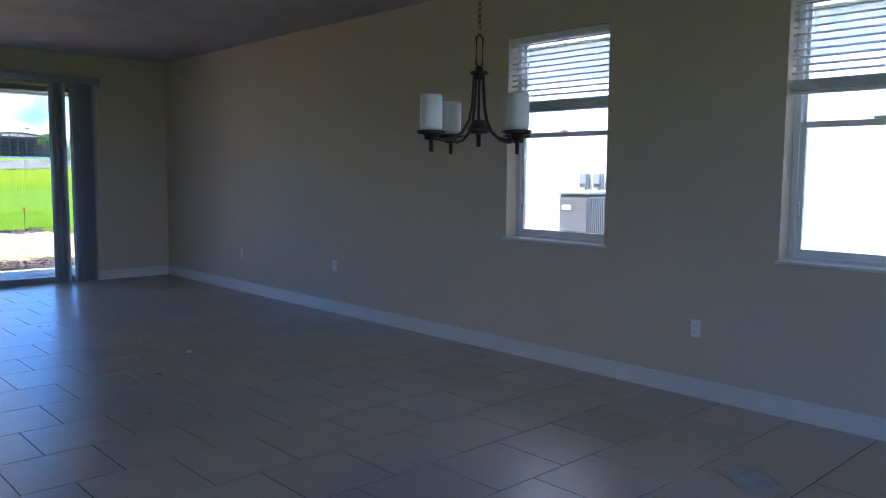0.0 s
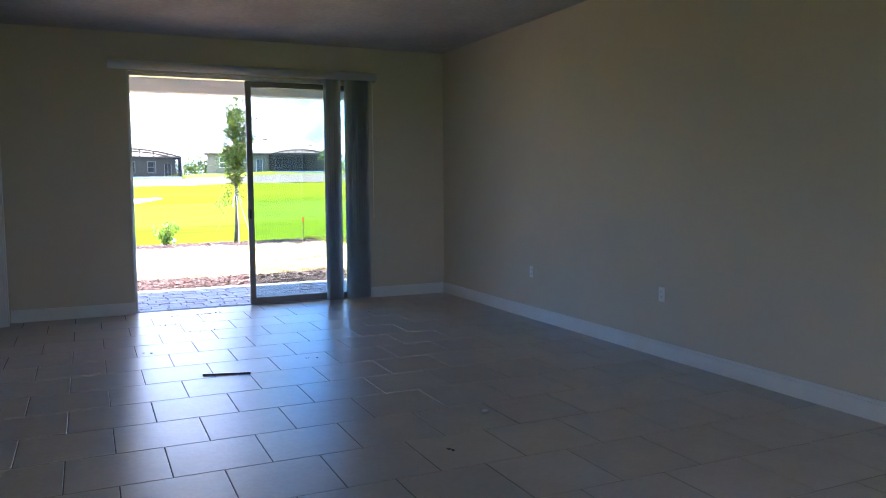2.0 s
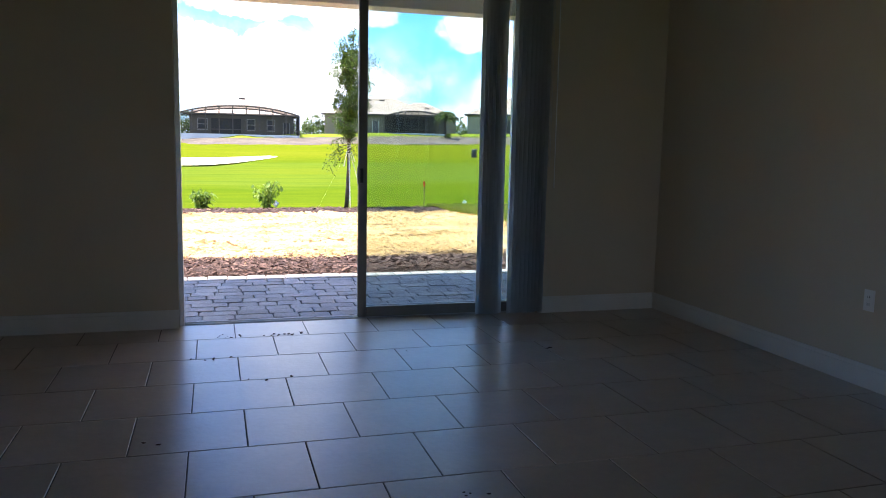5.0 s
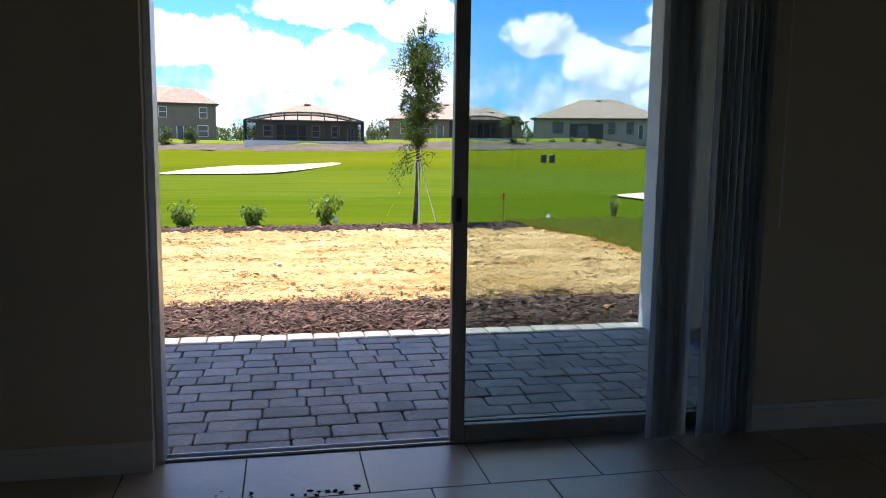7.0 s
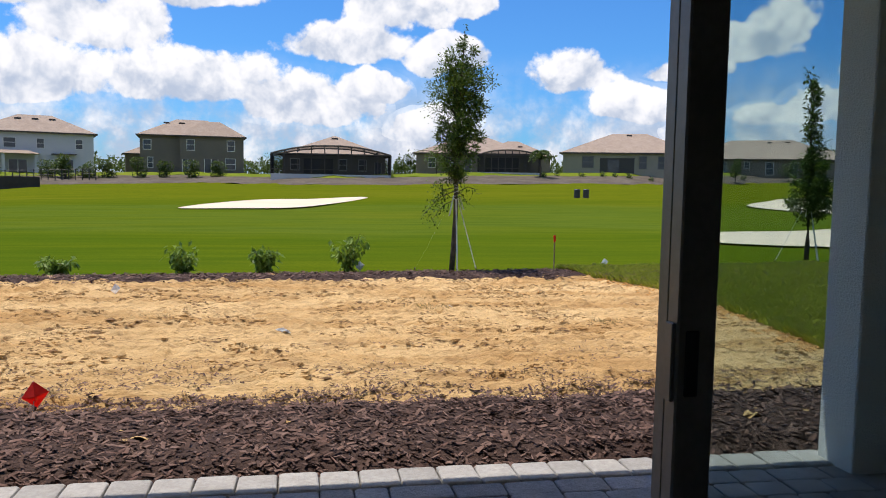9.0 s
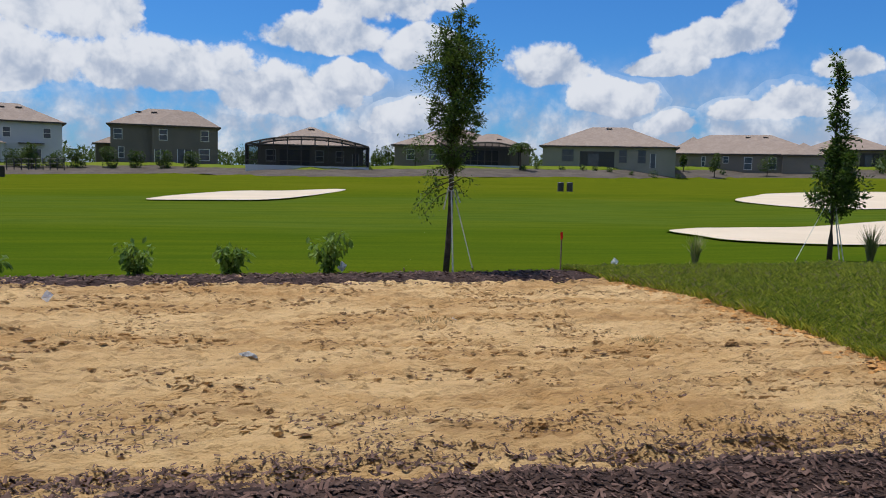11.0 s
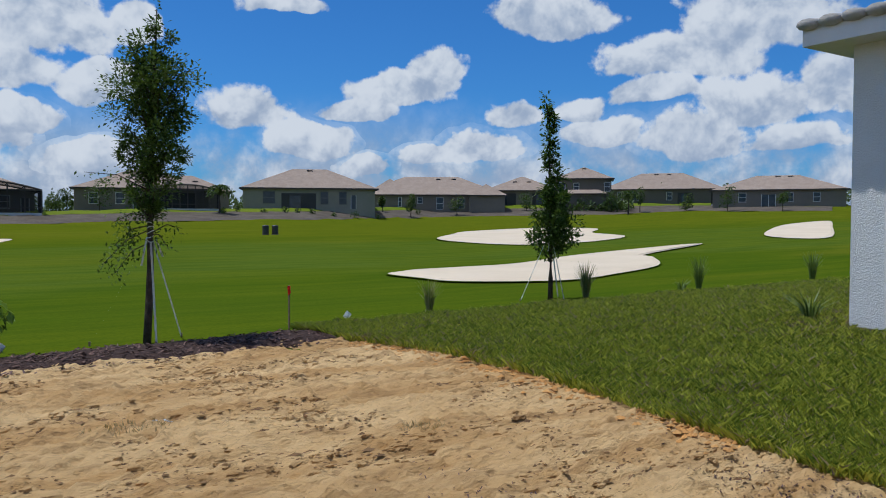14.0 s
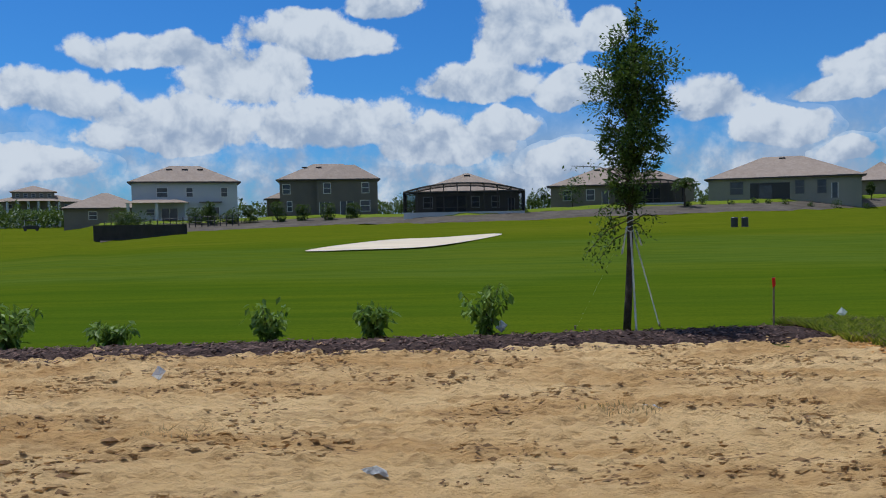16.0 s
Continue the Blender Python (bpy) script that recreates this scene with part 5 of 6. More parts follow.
litter((1.38, 16.76, -0.135), 15, 0.14, "crumpled clear plastic wrapper lying on the sand")
litter((3.19, 18.03, -0.13), -20, 0.16, "flattened plastic wrapper pressed into the sand")
random.seed(47)
for x, y, r, lab in ((0.06, 17.62, 0.26, "patch of dry dead grass on the sand"), (2.95, 17.9, 0.3, "dug over patch of dry grass roots in the sand"), (4.7, 17.0, 0.18, "patch of dry dead grass on the sand")):
    t = thing("dead_grass", (x, y, sand_z(x, y)), lab, "dead grass", "dead grass patches")
    verts, faces = [], []
    for i in range(140):
        a, q = random.uniform(0, 6.28), r * math.sqrt(random.random())
        px, py = q * math.cos(a), q * math.sin(a) * 0.55
        dx, dy, h = random.gauss(0, 0.03), random.gauss(0, 0.03), random.uniform(0.01, 0.045)
        k = len(verts)
        verts += [(px - 0.003, py, -0.01), (px + 0.003, py, -0.01), (px + dx, py + dy, h)]
        faces.append((k, k + 1, k + 2))
    raw("blades", verts, faces, STRAW, t)

for dx in (0, 0.62):
    p = thing("tee_post", (21.1 + dx, 64.0 - dx * 0.3, ground_z(21.1, 64)), "short dark waste bin on the fairway", "post", "posts on the fairway")
    part("shaft", lathe([(0.2, -0.05), (0.22, 0.1), (0.22, 0.62), (0.18, 0.66), (0.02, 0.67)], 12), BLACKM, p)
    part("base", lathe([(0.26, -0.05), (0.26, 0.03), (0.22, 0.04)], 12), RETWALL, p)


# ---- houses across the fairway ----
def hip_roof(x0, x1, y0, y1, z, h, over=0.5, bm=None):
    bm = bm or bmesh.new()
    x0, x1, y0, y1 = x0 - over, x1 + over, y0 - over, y1 + over
    w, d = x1 - x0, y1 - y0
    if w >= d:
        a, b = (x0 + d / 2, (y0 + y1) / 2, z + h), (x1 - d / 2 + 0.01, (y0 + y1) / 2, z + h)
    else:
        a, b = ((x0 + x1) / 2, y0 + w / 2, z + h), ((x0 + x1) / 2, y1 - w / 2, z + h)
    v = [bm.verts.new(p) for p in ((x0, y0, z), (x1, y0, z), (x1, y1, z), (x0, y1, z), a, b)]
    fs = ((0, 1, 5, 4), (1, 2, 5), (2, 3, 4, 5), (3, 0, 4)) if w >= d else ((0, 1, 4), (1, 2, 5, 4), (2, 3, 5), (3, 0, 4, 5))
    for f in fs + ((3, 2, 1, 0),):
        bm.faces.new([v[i] for i in f])
    return bm


def house_window(house, x, z, w, h, y=0.0, trim=HFRAME):
    f = bmesh.new()
    t = 0.09
    for a in ((x - w / 2 - t, x + w / 2 + t, z - t, z), (x - w / 2 - t, x + w / 2 + t, z + h, z + h + t), (x - w / 2 - t, x - w / 2, z, z + h), (x + w / 2, x + w / 2 + t, z, z + h), (x - w / 2, x + w / 2, z + h * 0.48, z + h * 0.53)):
        box(a[0], a[1], y - 0.05, y + 0.03, a[2], a[3], bm=f)
    win = part("window", f, trim, house)
    part("pane", box(x - w / 2, x + w / 2, y - 0.02, y + 0.02, z, z + h), HWIN, win)


def house_door(house, x, w, h, y=0.0, leafs=2):
    d = part("patio_door", box(x - w / 2, x + w / 2, y - 0.03, y + 0.02, 0.03, h), HWIN, house, "dark glass patio door")
    for i in range(leafs + 1):
        xx = x - w / 2 + w * i / leafs
        part("stile", box(xx - 0.05, xx + 0.05, y - 0.06, y - 0.031, 0.03, h), HFRAME, d)


def recess(house, x0, x1, h, wall):
    """A covered patio as a flat dark panel on the wall, its shade put into the colour, with posts."""
    r = part("patio_shade_panel", box(x0, x1, -0.06, -0.02, 0.0, h), DARKHOLE, house, "flat dark panel standing for the shade of a covered patio")
    part("post", box(x0 - 0.15, x0 + 0.2, -0.12, -0.061, 0, h), wall, r)
    part("post", box(x1 - 0.2, x1 + 0.15, -0.12, -0.061, 0, h), wall, r)
    part("door", box(x0 + (x1 - x0) * 0.25, x0 + (x1 - x0) * 0.55, -0.08, -0.061, 0.05, h * 0.85), HWIN, r)


def house(x, y, az, width, depth, wall_h, roof_h, wall, label, windows=(), doors=(), recesses=(), vents=((0.4, 0.6), (0.6, 0.6)), trim=HFRAME, wings=(), sink=1.6):
    """A house whose front faces the walker. windows: (x, z, w, h); wings: (x0, x1, y0, y1, wall height, roof height)."""
    z = ground_z(x, y) + 0.05
    t = thing("house", (x, y, z), label, "house", "houses across the fairway", -az)
    part("wall", box(-width / 2, width / 2, 0, depth, -sink, wall_h), wall, t)
    r = part("roof", hip_roof(-width / 2, width / 2, 0, depth, wall_h + 0.02, roof_h), ROOF, t, "brown grey concrete tile roof")
    part("fascia", box(-width / 2 - 0.52, width / 2 + 0.52, -0.56, -0.50, wall_h - 0.16, wall_h + 0.06), FASCIA, r)
    part("fascia", box(-width / 2 - 0.57, -width / 2 - 0.52, -0.50, depth + 0.5, wall_h - 0.16, wall_h + 0.06), FASCIA, r)
    part("fascia", box(width / 2 + 0.52, width / 2 + 0.57, -0.50, depth + 0.5, wall_h - 0.16, wall_h + 0.06), FASCIA, r)
    d2 = (min(width, depth) + 1.0) / 2
    for u, k in vents:
        yy = -0.5 + d2 * k
        zz = wall_h + roof_h * k
        part("roof_vent", box(-width / 2 + width * u - 0.45, -width / 2 + width * u + 0.45, yy - 0.25, yy + 0.25, zz - 0.02, zz + 0.16), FASCIA, r)
    for x0, x1, y0, y1, wh, rh in wings:
        part("wing_wall", box(x0, x1, y0, y1, -sink, wh), wall, t)
        w = part("wing_roof", hip_roof(x0, x1, y0, y1, wh + 0.02, rh, 0.45), ROOF, t, "brown grey concrete tile roof")
        part("fascia", box(x0 - 0.47, x1 + 0.47, y0 - 0.5, y0 - 0.45, wh - 0.16, wh + 0.06), FASCIA, w)
    for w in windows:
        house_window(t, *w[:4], y=w[4] if len(w) > 4 else 0.0, trim=trim)
    for d in doors:
        house_door(t, *d)
    for rc in recesses:
        recess(t, *rc, wall)
    return t


def cage(x, y, az, width, depth, side_h, top_h, label, sink=0.0):
    """A screened pool enclosure with an arched front."""
    z = ground_z(x, y) + 0.05
    t = thing("screen_enclosure", (x, y, z), label, "screen enclosure", "screened enclosures", -az)
    n = 9

    def top(u):
        return side_h + (top_h - side_h) * (1 - abs(2 * u - 1) ** 2.2)

    b = 0.07
    part("plinth", box(-width / 2, width / 2, -0.15, 0.1, -0.6, 0.28), H_GREY, t, "pale block plinth")
    for i in range(n + 1):
        u = i / n
        xx = -width / 2 + width * u
        part("post", box(xx - b, xx + b, -b, b, 0.281, top(u)), CAGEBAR, t)
    part("chair_rail", box(-width / 2, width / 2, -b * 1.05, -b * 1.01, 0.85, 0.95), CAGEBAR, t)
    part("eave_beam", box(-width / 2, width / 2, -b * 1.3, -b * 1.01, side_h - 0.08, side_h + 0.1), CAGEBAR, t)
    arc = [(-width / 2 + width * k / 24, 0, top(k / 24)) for k in range(25)]
    part("arch_beam", tube(arc, 0.12, 6), CAGEBAR, t)
    back = [(p[0], depth, p[2] * 0.97) for p in arc]
    part("arch_beam", tube(back, 0.1, 6), CAGEBAR, t)
    bm = bmesh.new()
    for p, q in zip(arc, arc[1:]):
        bm.faces.new([bm.verts.new(v) for v in ((p[0], 0.02, 0.28), (q[0], 0.02, 0.28), (q[0], 0.02, side_h), (p[0], 0.02, side_h))])
    part("front_screen", bm, SCREEN, t, "dark insect screen")
    bm = bmesh.new()
    for i in range(24):
        p, q = arc[i], arc[i + 1]
        bm.faces.new([bm.verts.new(v) for v in (p, q, (q[0], depth, q[2] * 0.97), (p[0], depth, p[2] * 0.97))])
    part("top_screen", bm, SCREEN, t, "dark insect screen")
    for s in (-1, 1):
        bm = bmesh.new()
        bm.faces.new([bm.verts.new(v) for v in ((s * width / 2, 0, 0), (s * width / 2, depth, 0), (s * width / 2, depth, side_h), (s * width / 2, 0, side_h))])
        part("side_screen", bm, SCREEN, t, "dark insect screen")
        for k in range(1, 4):
            part("side_post", box(s * width / 2 - b, s * width / 2 + b, depth * k / 4 - b, depth * k / 4 + b, 0, side_h), CAGEBAR, t)
    for i in range(1, n):
        u = i / n
        part("rafter", tube([(-width / 2 + width * u, 0, top(u)), (-width / 2 + width * u, depth, top(u) * 0.97)], 0.06, 5), CAGEBAR, t)
    part("patio_slab", box(-width / 2, width / 2, 0.101, depth, -0.5, 0.05), H_GREY, t)
    return t


# two-storey pale grey house with a porch
h1 = house(-38.0, 133.3, -18.2, 15.6, 11, 6.0, 2.85, H_GREY, "pale grey two-storey house with a tiled hip roof",
           ((-3.4, 3.7, 1.5, 1.35), (0.6, 3.7, 0.9, 1.35), (5.8, 3.7, 0.9, 1.35), (-5.2, 0.9, 1.1, 0.9)), ((-2.4, 2.4, 1.9), (3.7, 2.6, 2.0)), vents=((0.35, 0.75), (0.5, 0.75), (0.65, 0.75)))
part("porch_roof", hip_roof(-8.4, 0.2, -2.6, 0, 2.75, 0.5, 0.3), ROOF, h1)
for xx in (-8.2, -4.2, 0.0):
    part("porch_post", box(xx - 0.2, xx + 0.2, -2.6, -2.2, -0.4, 2.74), H_GREY, h1)
part("awning", box(2.0, 5.4, -0.9, -0.06, 2.75, 2.9), FASCIA, h1)
house(-16.9, 141.1, -8.3, 15.9, 11, 6.0, 2.95, H_OLIVE, "olive grey two-storey house with a tiled hip roof",
      ((-6.85, 3.7, 1.1, 1.5), (-0.25, 3.7, 1.1, 1.6, -1.2), (6.0, 3.7, 1.1, 1.6, -1.2), (5.9, 0.7, 1.5, 1.7, -1.2), (-6.4, 0.8, 0.7, 1.6)), ((-0.7, 1.7, 2.2, -1.2), (2.9, 2.1, 2.3, -1.2)),
      vents=((0.25, 0.75), (0.4, 0.75)), wings=((-1.9, 8.0, -1.2, 6, 5.95, 2.6),))
# single-storey house behind an arched screen enclosure
house(5.3, 121.5, 2.0, 14.5, 14, 3.1, 3.0, H_TAN, "tan single-storey house behind a screened patio", ((1.2, 0.9, 1.0, 1.5), (4.0, 0.9, 1.0, 1.5), (-5.5, 0.9, 1.2, 1.5)), ((6.2, 0.9, 2.1, 0.0, 1),), ((-4.5, 0.0, 2.5),), vents=((0.5, 0.85),))
cage(4.7, 115.2, 1.6, 16.0, 6.0, 2.95, 4.1, "dark arched screen enclosure on a pale block plinth")
house(27.2, 129.5, 13.2, 18.0, 14, 3.1, 3.0, H_TAN, "tan single-storey house with a tiled hip roof", ((-6.5, 0.9, 1.1, 1.5), (-3.0, 0.9, 1.1, 1.5)), ((-0.8, 1.0, 2.1, 0.0, 1),), ((1.5, 7.5, 2.5),), vents=((0.38, 0.85), (0.5, 0.85)))
cage(31.8, 125.0, 14.5, 9.5, 5.0, 2.9, 3.7, "dark arched screen enclosure beside a house")
house(39.0, 150.0, 15.0, 14.0, 12, 3.6, 3.0, H_TAN, "tan house glimpsed behind other roofs")
house(51.8, 126.7, 23.6, 20.6, 15, 3.25, 3.5, H_GREEN, "sage tan single-storey house with a shaded patio",
      ((-6.3, 0.9, 1.7, 1.75), (2.3, 0.8, 1.05, 1.85), (5.2, 0.8, 1.05, 1.85)), ((6.9, 0.8, 2.2, 0.0, 1),), ((-4.6, 1.2, 2.45),), vents=((0.5, 0.9),), trim=mat("dark_window_trim", (0.10, 0.105, 0.09), (0.13, 0.135, 0.115), 3, 0.7))
house(81.5, 137.5, 32.6, 27.8, 17, 3.2, 3.9, H_TAN, "tan single-storey house with a broad hip roof",
      ((-9.5, 1.0, 0.5, 1.7), (-6.0, 1.0, 0.5, 1.7), (-2.2, 1.6, 0.8, 1.1), (1.6, 0.5, 1.2, 2.1), (5.6, 0.6, 1.2, 2.0)), (), ((7.0, 11.2, 2.55),), vents=((0.55, 0.85), (0.66, 0.85)), wings=((-12.6, -4.0, 3.0, 16, 3.3, 3.4), (7.2, 13.9, -1.4, 8, 3.1, 2.3)))
house(104.0, 138.0, 39.8, 15.0, 14, 3.1, 3.2, H_TAN, "tan single-storey house with a shaded patio", (), (), ((-5.5, -1.0, 2.5), (2.0, 6.0, 2.5)))
house(106.7, 122.5, 44.0, 10.4, 10, 6.0, 2.5, H_OLIVE, "olive grey two-storey house with a tiled hip roof", ((-4.2, 3.9, 1.2, 1.3), (-1.4, 3.9, 0.9, 1.2), (4.4, 3.6, 1.0, 1.6)), (), ((-4.5, 3.5, 2.4),), vents=((0.5, 0.85),), wings=((-5.2, 4.0, -2.5, 0.0, 3.0, 0.8),))
house(133.5, 126.5, 49.0, 25.0, 16, 3.2, 3.9, H_OLIVE, "olive single-storey house with a broad hip roof", ((-5.5, 0.9, 1.2, 1.6), (1.5, 0.9, 1.0, 1.6), (-9.0, 0.9, 0.7, 1.7)), (), ((3.0, 6.5, 2.4),), vents=((0.45, 0.9), (0.56, 0.9)))
cage(134.0, 106.0, 52.7, 13.0, 6.0, 3.0, 4.0, "dark arched screen enclosure by the far houses")
house(131.2, 97.6, 56.7, 22.5, 15, 3.1, 3.0, H_TAN, "tan single-storey house with a broad hip roof", ((-6.0, 0.9, 1.2, 1.6), (2.0, 0.9, 1.2, 1.6), (6.5, 0.9, 1.0, 1.6)), ((-1.5, 2.4, 2.2),), vents=((0.5, 0.9), (0.6, 0.9)))
house(-56.0, 146.0, -23.4, 13.0, 12, 2.8, 2.8, H_TAN, "pale house with a low gabled garage roof", ((-2, 0.9, 1.2, 1.3),), vents=())
house(-24.5, 150.0, -13.4, 9.0, 9, 3.3, 2.2, H_OLIVE, "house roof glimpsed between its neighbours", vents=())
house(-113.0, 208.8, -30.2, 13.0, 12, 3.0, 2.2, H_GREY, "small white house beside the far path", ((5.0, 0.8, 1.0, 1.6),), ((-2.5, 2.5, 2.2),), vents=())
club = house(-160, 325, -26.6, 36.0, 24, 5.5, 3.2, H_TAN, "distant clubhouse with a round-arched tower", tuple((-15 + 5 * i, 0.8, 2.0, 3.6) for i in range(7)), vents=(), sink=8)
part("tower", box(-9.5, 5.5, -4, 10, -8, 9.4), H_TAN, club)
part("tower_roof", hip_roof(-9.5, 5.5, -4, 10, 9.42, 2.6, 0.9), ROOF, club)
for i in range(5):
    house_window(club, -7.6 + 2.8 * i, 7.2, 1.2, 1.4, -4.0)
part("lower_roof", hip_roof(-11.5, 7.5, -8, -4, 5.6, 1.0, 0.6), ROOF, club)
for i in range(6):
    part("porch_column", lathe([(0.5, -8), (0.45, 5.6)], 10, (-11 + 3.6 * i, -7.7)), H_GREY, club)
club.location.z = OZ + math.tan(radians(0.95)) * 350 - 0.5

# block wall, fence and golf cart at the lower end of the fairway
rw = thing("retaining_wall", (0, 0, 0), "dark block retaining wall at the fairway edge", "retaining wall")
for i in range(8):
    a0, a1 = -24.2 + i * 0.75, -24.2 + (i + 1) * 0.75
    (xa, ya), (xb, yb) = on_ground(a0, 90 + i), on_ground(a1, 91 + i)
    z0 = min(ground_z(xa, ya), ground_z(xb, yb)) - 0.6
    zt = max(OZ + math.tan(radians(0.12)) * 94, z0 + 0.9)
    bm = bmesh.new()
    v = [bm.verts.new(p) for p in ((xa, ya, z0), (xb, yb, z0), (xb, yb, zt), (xa, ya, zt))]
    bm.faces.new(v)
    bmesh.ops.solidify(bm, geom=bm.faces[:], thickness=0.3)
    part("block_course", bm, RETWALL, rw)
fn = thing("metal_fence", (0, 0, 0), "low black metal fence behind the bank", "fence")
for i in range(22):
    x, y = on_ground(-23.5 + i * 0.42, 112)
    z = OZ + math.tan(radians(-0.1 + 0.018 * i)) * 112
    part("post", box(x - 0.05, x + 0.05, y - 0.05, y + 0.05, z - 1.2, z + 0.95), BLACKM, fn)
    if i:
        for dz in (0.25, 0.85):
            part("rail", tube([(px, py, pz + dz), (x, y, z + dz)], 0.03, 4), BLACKM, fn)
    px, py, pz = x, y, z
gx, gy = on_ground(-27.9, 150)
gc = thing("golf_cart", (gx, gy, ground_z(gx, gy)), "dark golf cart parked on the grass", "golf cart", turn=30)
part("body", box(-1.2, 1.2, -0.6, 0.6, 0.3, 0.95, 0.1), BLACKM, gc)
part("canopy", box(-1.1, 0.9, -0.65, 0.65, 1.75, 1.9, 0.05), BLACKM, gc)
for sx in (-1.0, 0.8):
    for sy in (-0.55, 0.5):
        part("canopy_post", box(sx, sx + 0.06, sy, sy + 0.06, 0.951, 1.749), ALU, gc)
        part("wheel", tube([(sx + 0.1, sy * 1.1 - 0.1, 0.22), (sx + 0.1, sy * 1.1 + 0.1, 0.22)], 0.23, 12), DARKHOLE, gc)


# far bushes and trees
def clump(name, az, r, w, h, n, size, label, group, trunk=0.0, material=None, lift=0.0):
    x, y = on_ground(az, r)
    z = ground_z(x, y) + lift
    t = thing(name, (x, y, z), label, "tree" if trunk else "bush", group)
    c = trunk + (h - trunk) / 2
    part("trunk", tube([(0, 0, -0.4), (0.05, 0, max(trunk, 0.2)), (0, 0.05, h * 0.8)], [0.03 + 0.02 * h, 0.02 + 0.012 * h, 0.01], 6), BARK, t)
    pts = []
    lobes = [(random.uniform(-0.5, 0.5) * w * 0.6, random.uniform(-0.5, 0.5) * w * 0.6, c + random.uniform(-0.35, 0.35) * (h - trunk), random.uniform(0.35, 0.6)) for _ in range(7)]
    for i in range(n):
        lx, ly, lz, lr = random.choice(lobes)
        d = Vector((random.gauss(0, 1), random.gauss(0, 1), random.gauss(0, 1))).normalized()
        p = Vector((lx + d.x * w * 0.5 * lr, ly + d.y * w * 0.5 * lr, lz + d.z * (h - trunk) * 0.55 * lr))
        p.z = min(h, max(0.05 + trunk * 0.9, p.z))
        pts.append((p, d))
    verts, faces = leaves(pts, size)
    raw("crown" if trunk else "foliage", verts, faces, material or LEAF_FAR, t)


random.seed(51)
for az, r, w, h in ((-14.0, 116, 2.3, 2.5), (-12.0, 116, 2.6, 2.9), (-10.2, 116, 2.2, 2.5), (-8.4, 115, 2.2, 2.5), (-6.5, 114, 2.3, 2.5), (-15.3, 116, 2.6, 2.6), (-16.6, 116, 3.0, 2.9), (-17.6, 117, 2.6, 2.4), (-22.6, 100, 4.0, 3.2), (-21.4, 101, 3.4, 2.8)):
    clump("bush", az, r, w, h, 1500, (0.17, 0.32), "round green bush on the far bank", "bushes on the bank")
for az, r, w, h in ((20.4, 116, 0.9, 0.8), (21.9, 117, 0.9, 0.9), (22.8, 117, 0.8, 0.7), (23.8, 117, 0.9, 0.8), (25.4, 118, 0.8, 0.7), (26.9, 120, 1.2, 1.2), (28.6, 124, 0.8, 0.7), (18.5, 115, 1.2, 1.2), (31.5, 140, 1.2, 1.0), (17.5, 112, 1.0, 0.9)):
    clump("bush", az, r, w, h, 170, (0.16, 0.3), "small clipped bush on the far bank", "small bushes on the bank")
for az, r, w, h, tr in ((9.5, 117, 3.6, 4.4, 1.0), (7.5, 125, 2.6, 3.4, 0.8), (31.0, 135, 1.8, 4.0, 1.3), (34.4, 143, 2.8, 3.6, 0.9), (28.9, 136, 1.2, 3.2, 1.2), (6.6, 128, 2.4, 3.0, 0.6), (-16.6, 114, 1.6, 4.4, 1.2), (-3.0, 130, 3.2, 4.2, 0.8), (-2.0, 138, 3.4, 4.2, 0.6), (39.5, 150, 3.0, 3.4, 0.8), (41.5, 152, 3.4, 3.6, 0.6), (43.5, 150, 3.6, 3.2, 0.5), (47.6, 148, 1.8, 4.6, 1.8), (45.6, 148, 2.6, 4.2, 1.2), (53.5, 145, 2.8, 4.2, 1.0), (57.0, 140, 2.6, 3.6, 1.0), (50.8, 150, 2.6, 3.2, 0.6)):
    clump("far_tree", az, r, w, h, 620, (0.22, 0.42), "small leafy tree in front of the far houses", "trees by the houses", tr)
for az in (17.3, 46.8):
    x, y = on_ground(az, 112 if az < 20 else 140)
    t = thing("palm", (x, y, ground_z(x, y)), "young palm with feathery fronds", "palm tree", "palms by the houses")
    part("trunk", tube([(0, 0, -0.4), (0.1, 0, 1.5), (0.05, 0, 3.0)], [0.16, 0.12, 0.1], 7), BARK, t)
    pts = []
    for i in range(15):
        a = i * 2.4
        for k in range(26):
            u = k / 26
            rr = 2.2 * u
            zz = 3.0 + 1.9 * u - 2.4 * u * u + 0.4 * (i % 3)
            p = Vector((math.cos(a) * rr * (0.7 + 0.1 * (i % 4)), math.sin(a) * rr * (0.7 + 0.1 * (i % 4)), zz))
            for s in (-1, 1):
                pts.append((p, Vector((-math.sin(a) * s, math.cos(a) * s, -0.4))))
    verts, faces = leaves(pts, (0.3, 0.5))
    raw("fronds", verts, faces, LEAF_FAR, t)


def woods(name, az0, az1, r, h, n, label, lift=0.0):
    """A far line of trees, too dense to count."""
    pts = []
    for i in range(n):
        az = random.uniform(az0, az1)
        rr = r * random.uniform(0.97, 1.05)
        x, y = on_ground(az, rr)
        top = h * (0.65 + 0.5 * noise.noise((az * 1.9, 0, 50)) + 0.25 * noise.noise((az * 7, 0, 51)))
        pts.append(((x, y, ground_z(x, y) + lift + random.random() ** 0.6 * max(0.8, top)), Vector((random.gauss(0, 1), random.gauss(0, 1), random.gauss(0.3, 1)))))
    verts, faces = leaves(pts, (0.6, 1.2))
    tagged(raw(name, verts, faces, LEAF_FAR), label, "trees", "", "stuff")


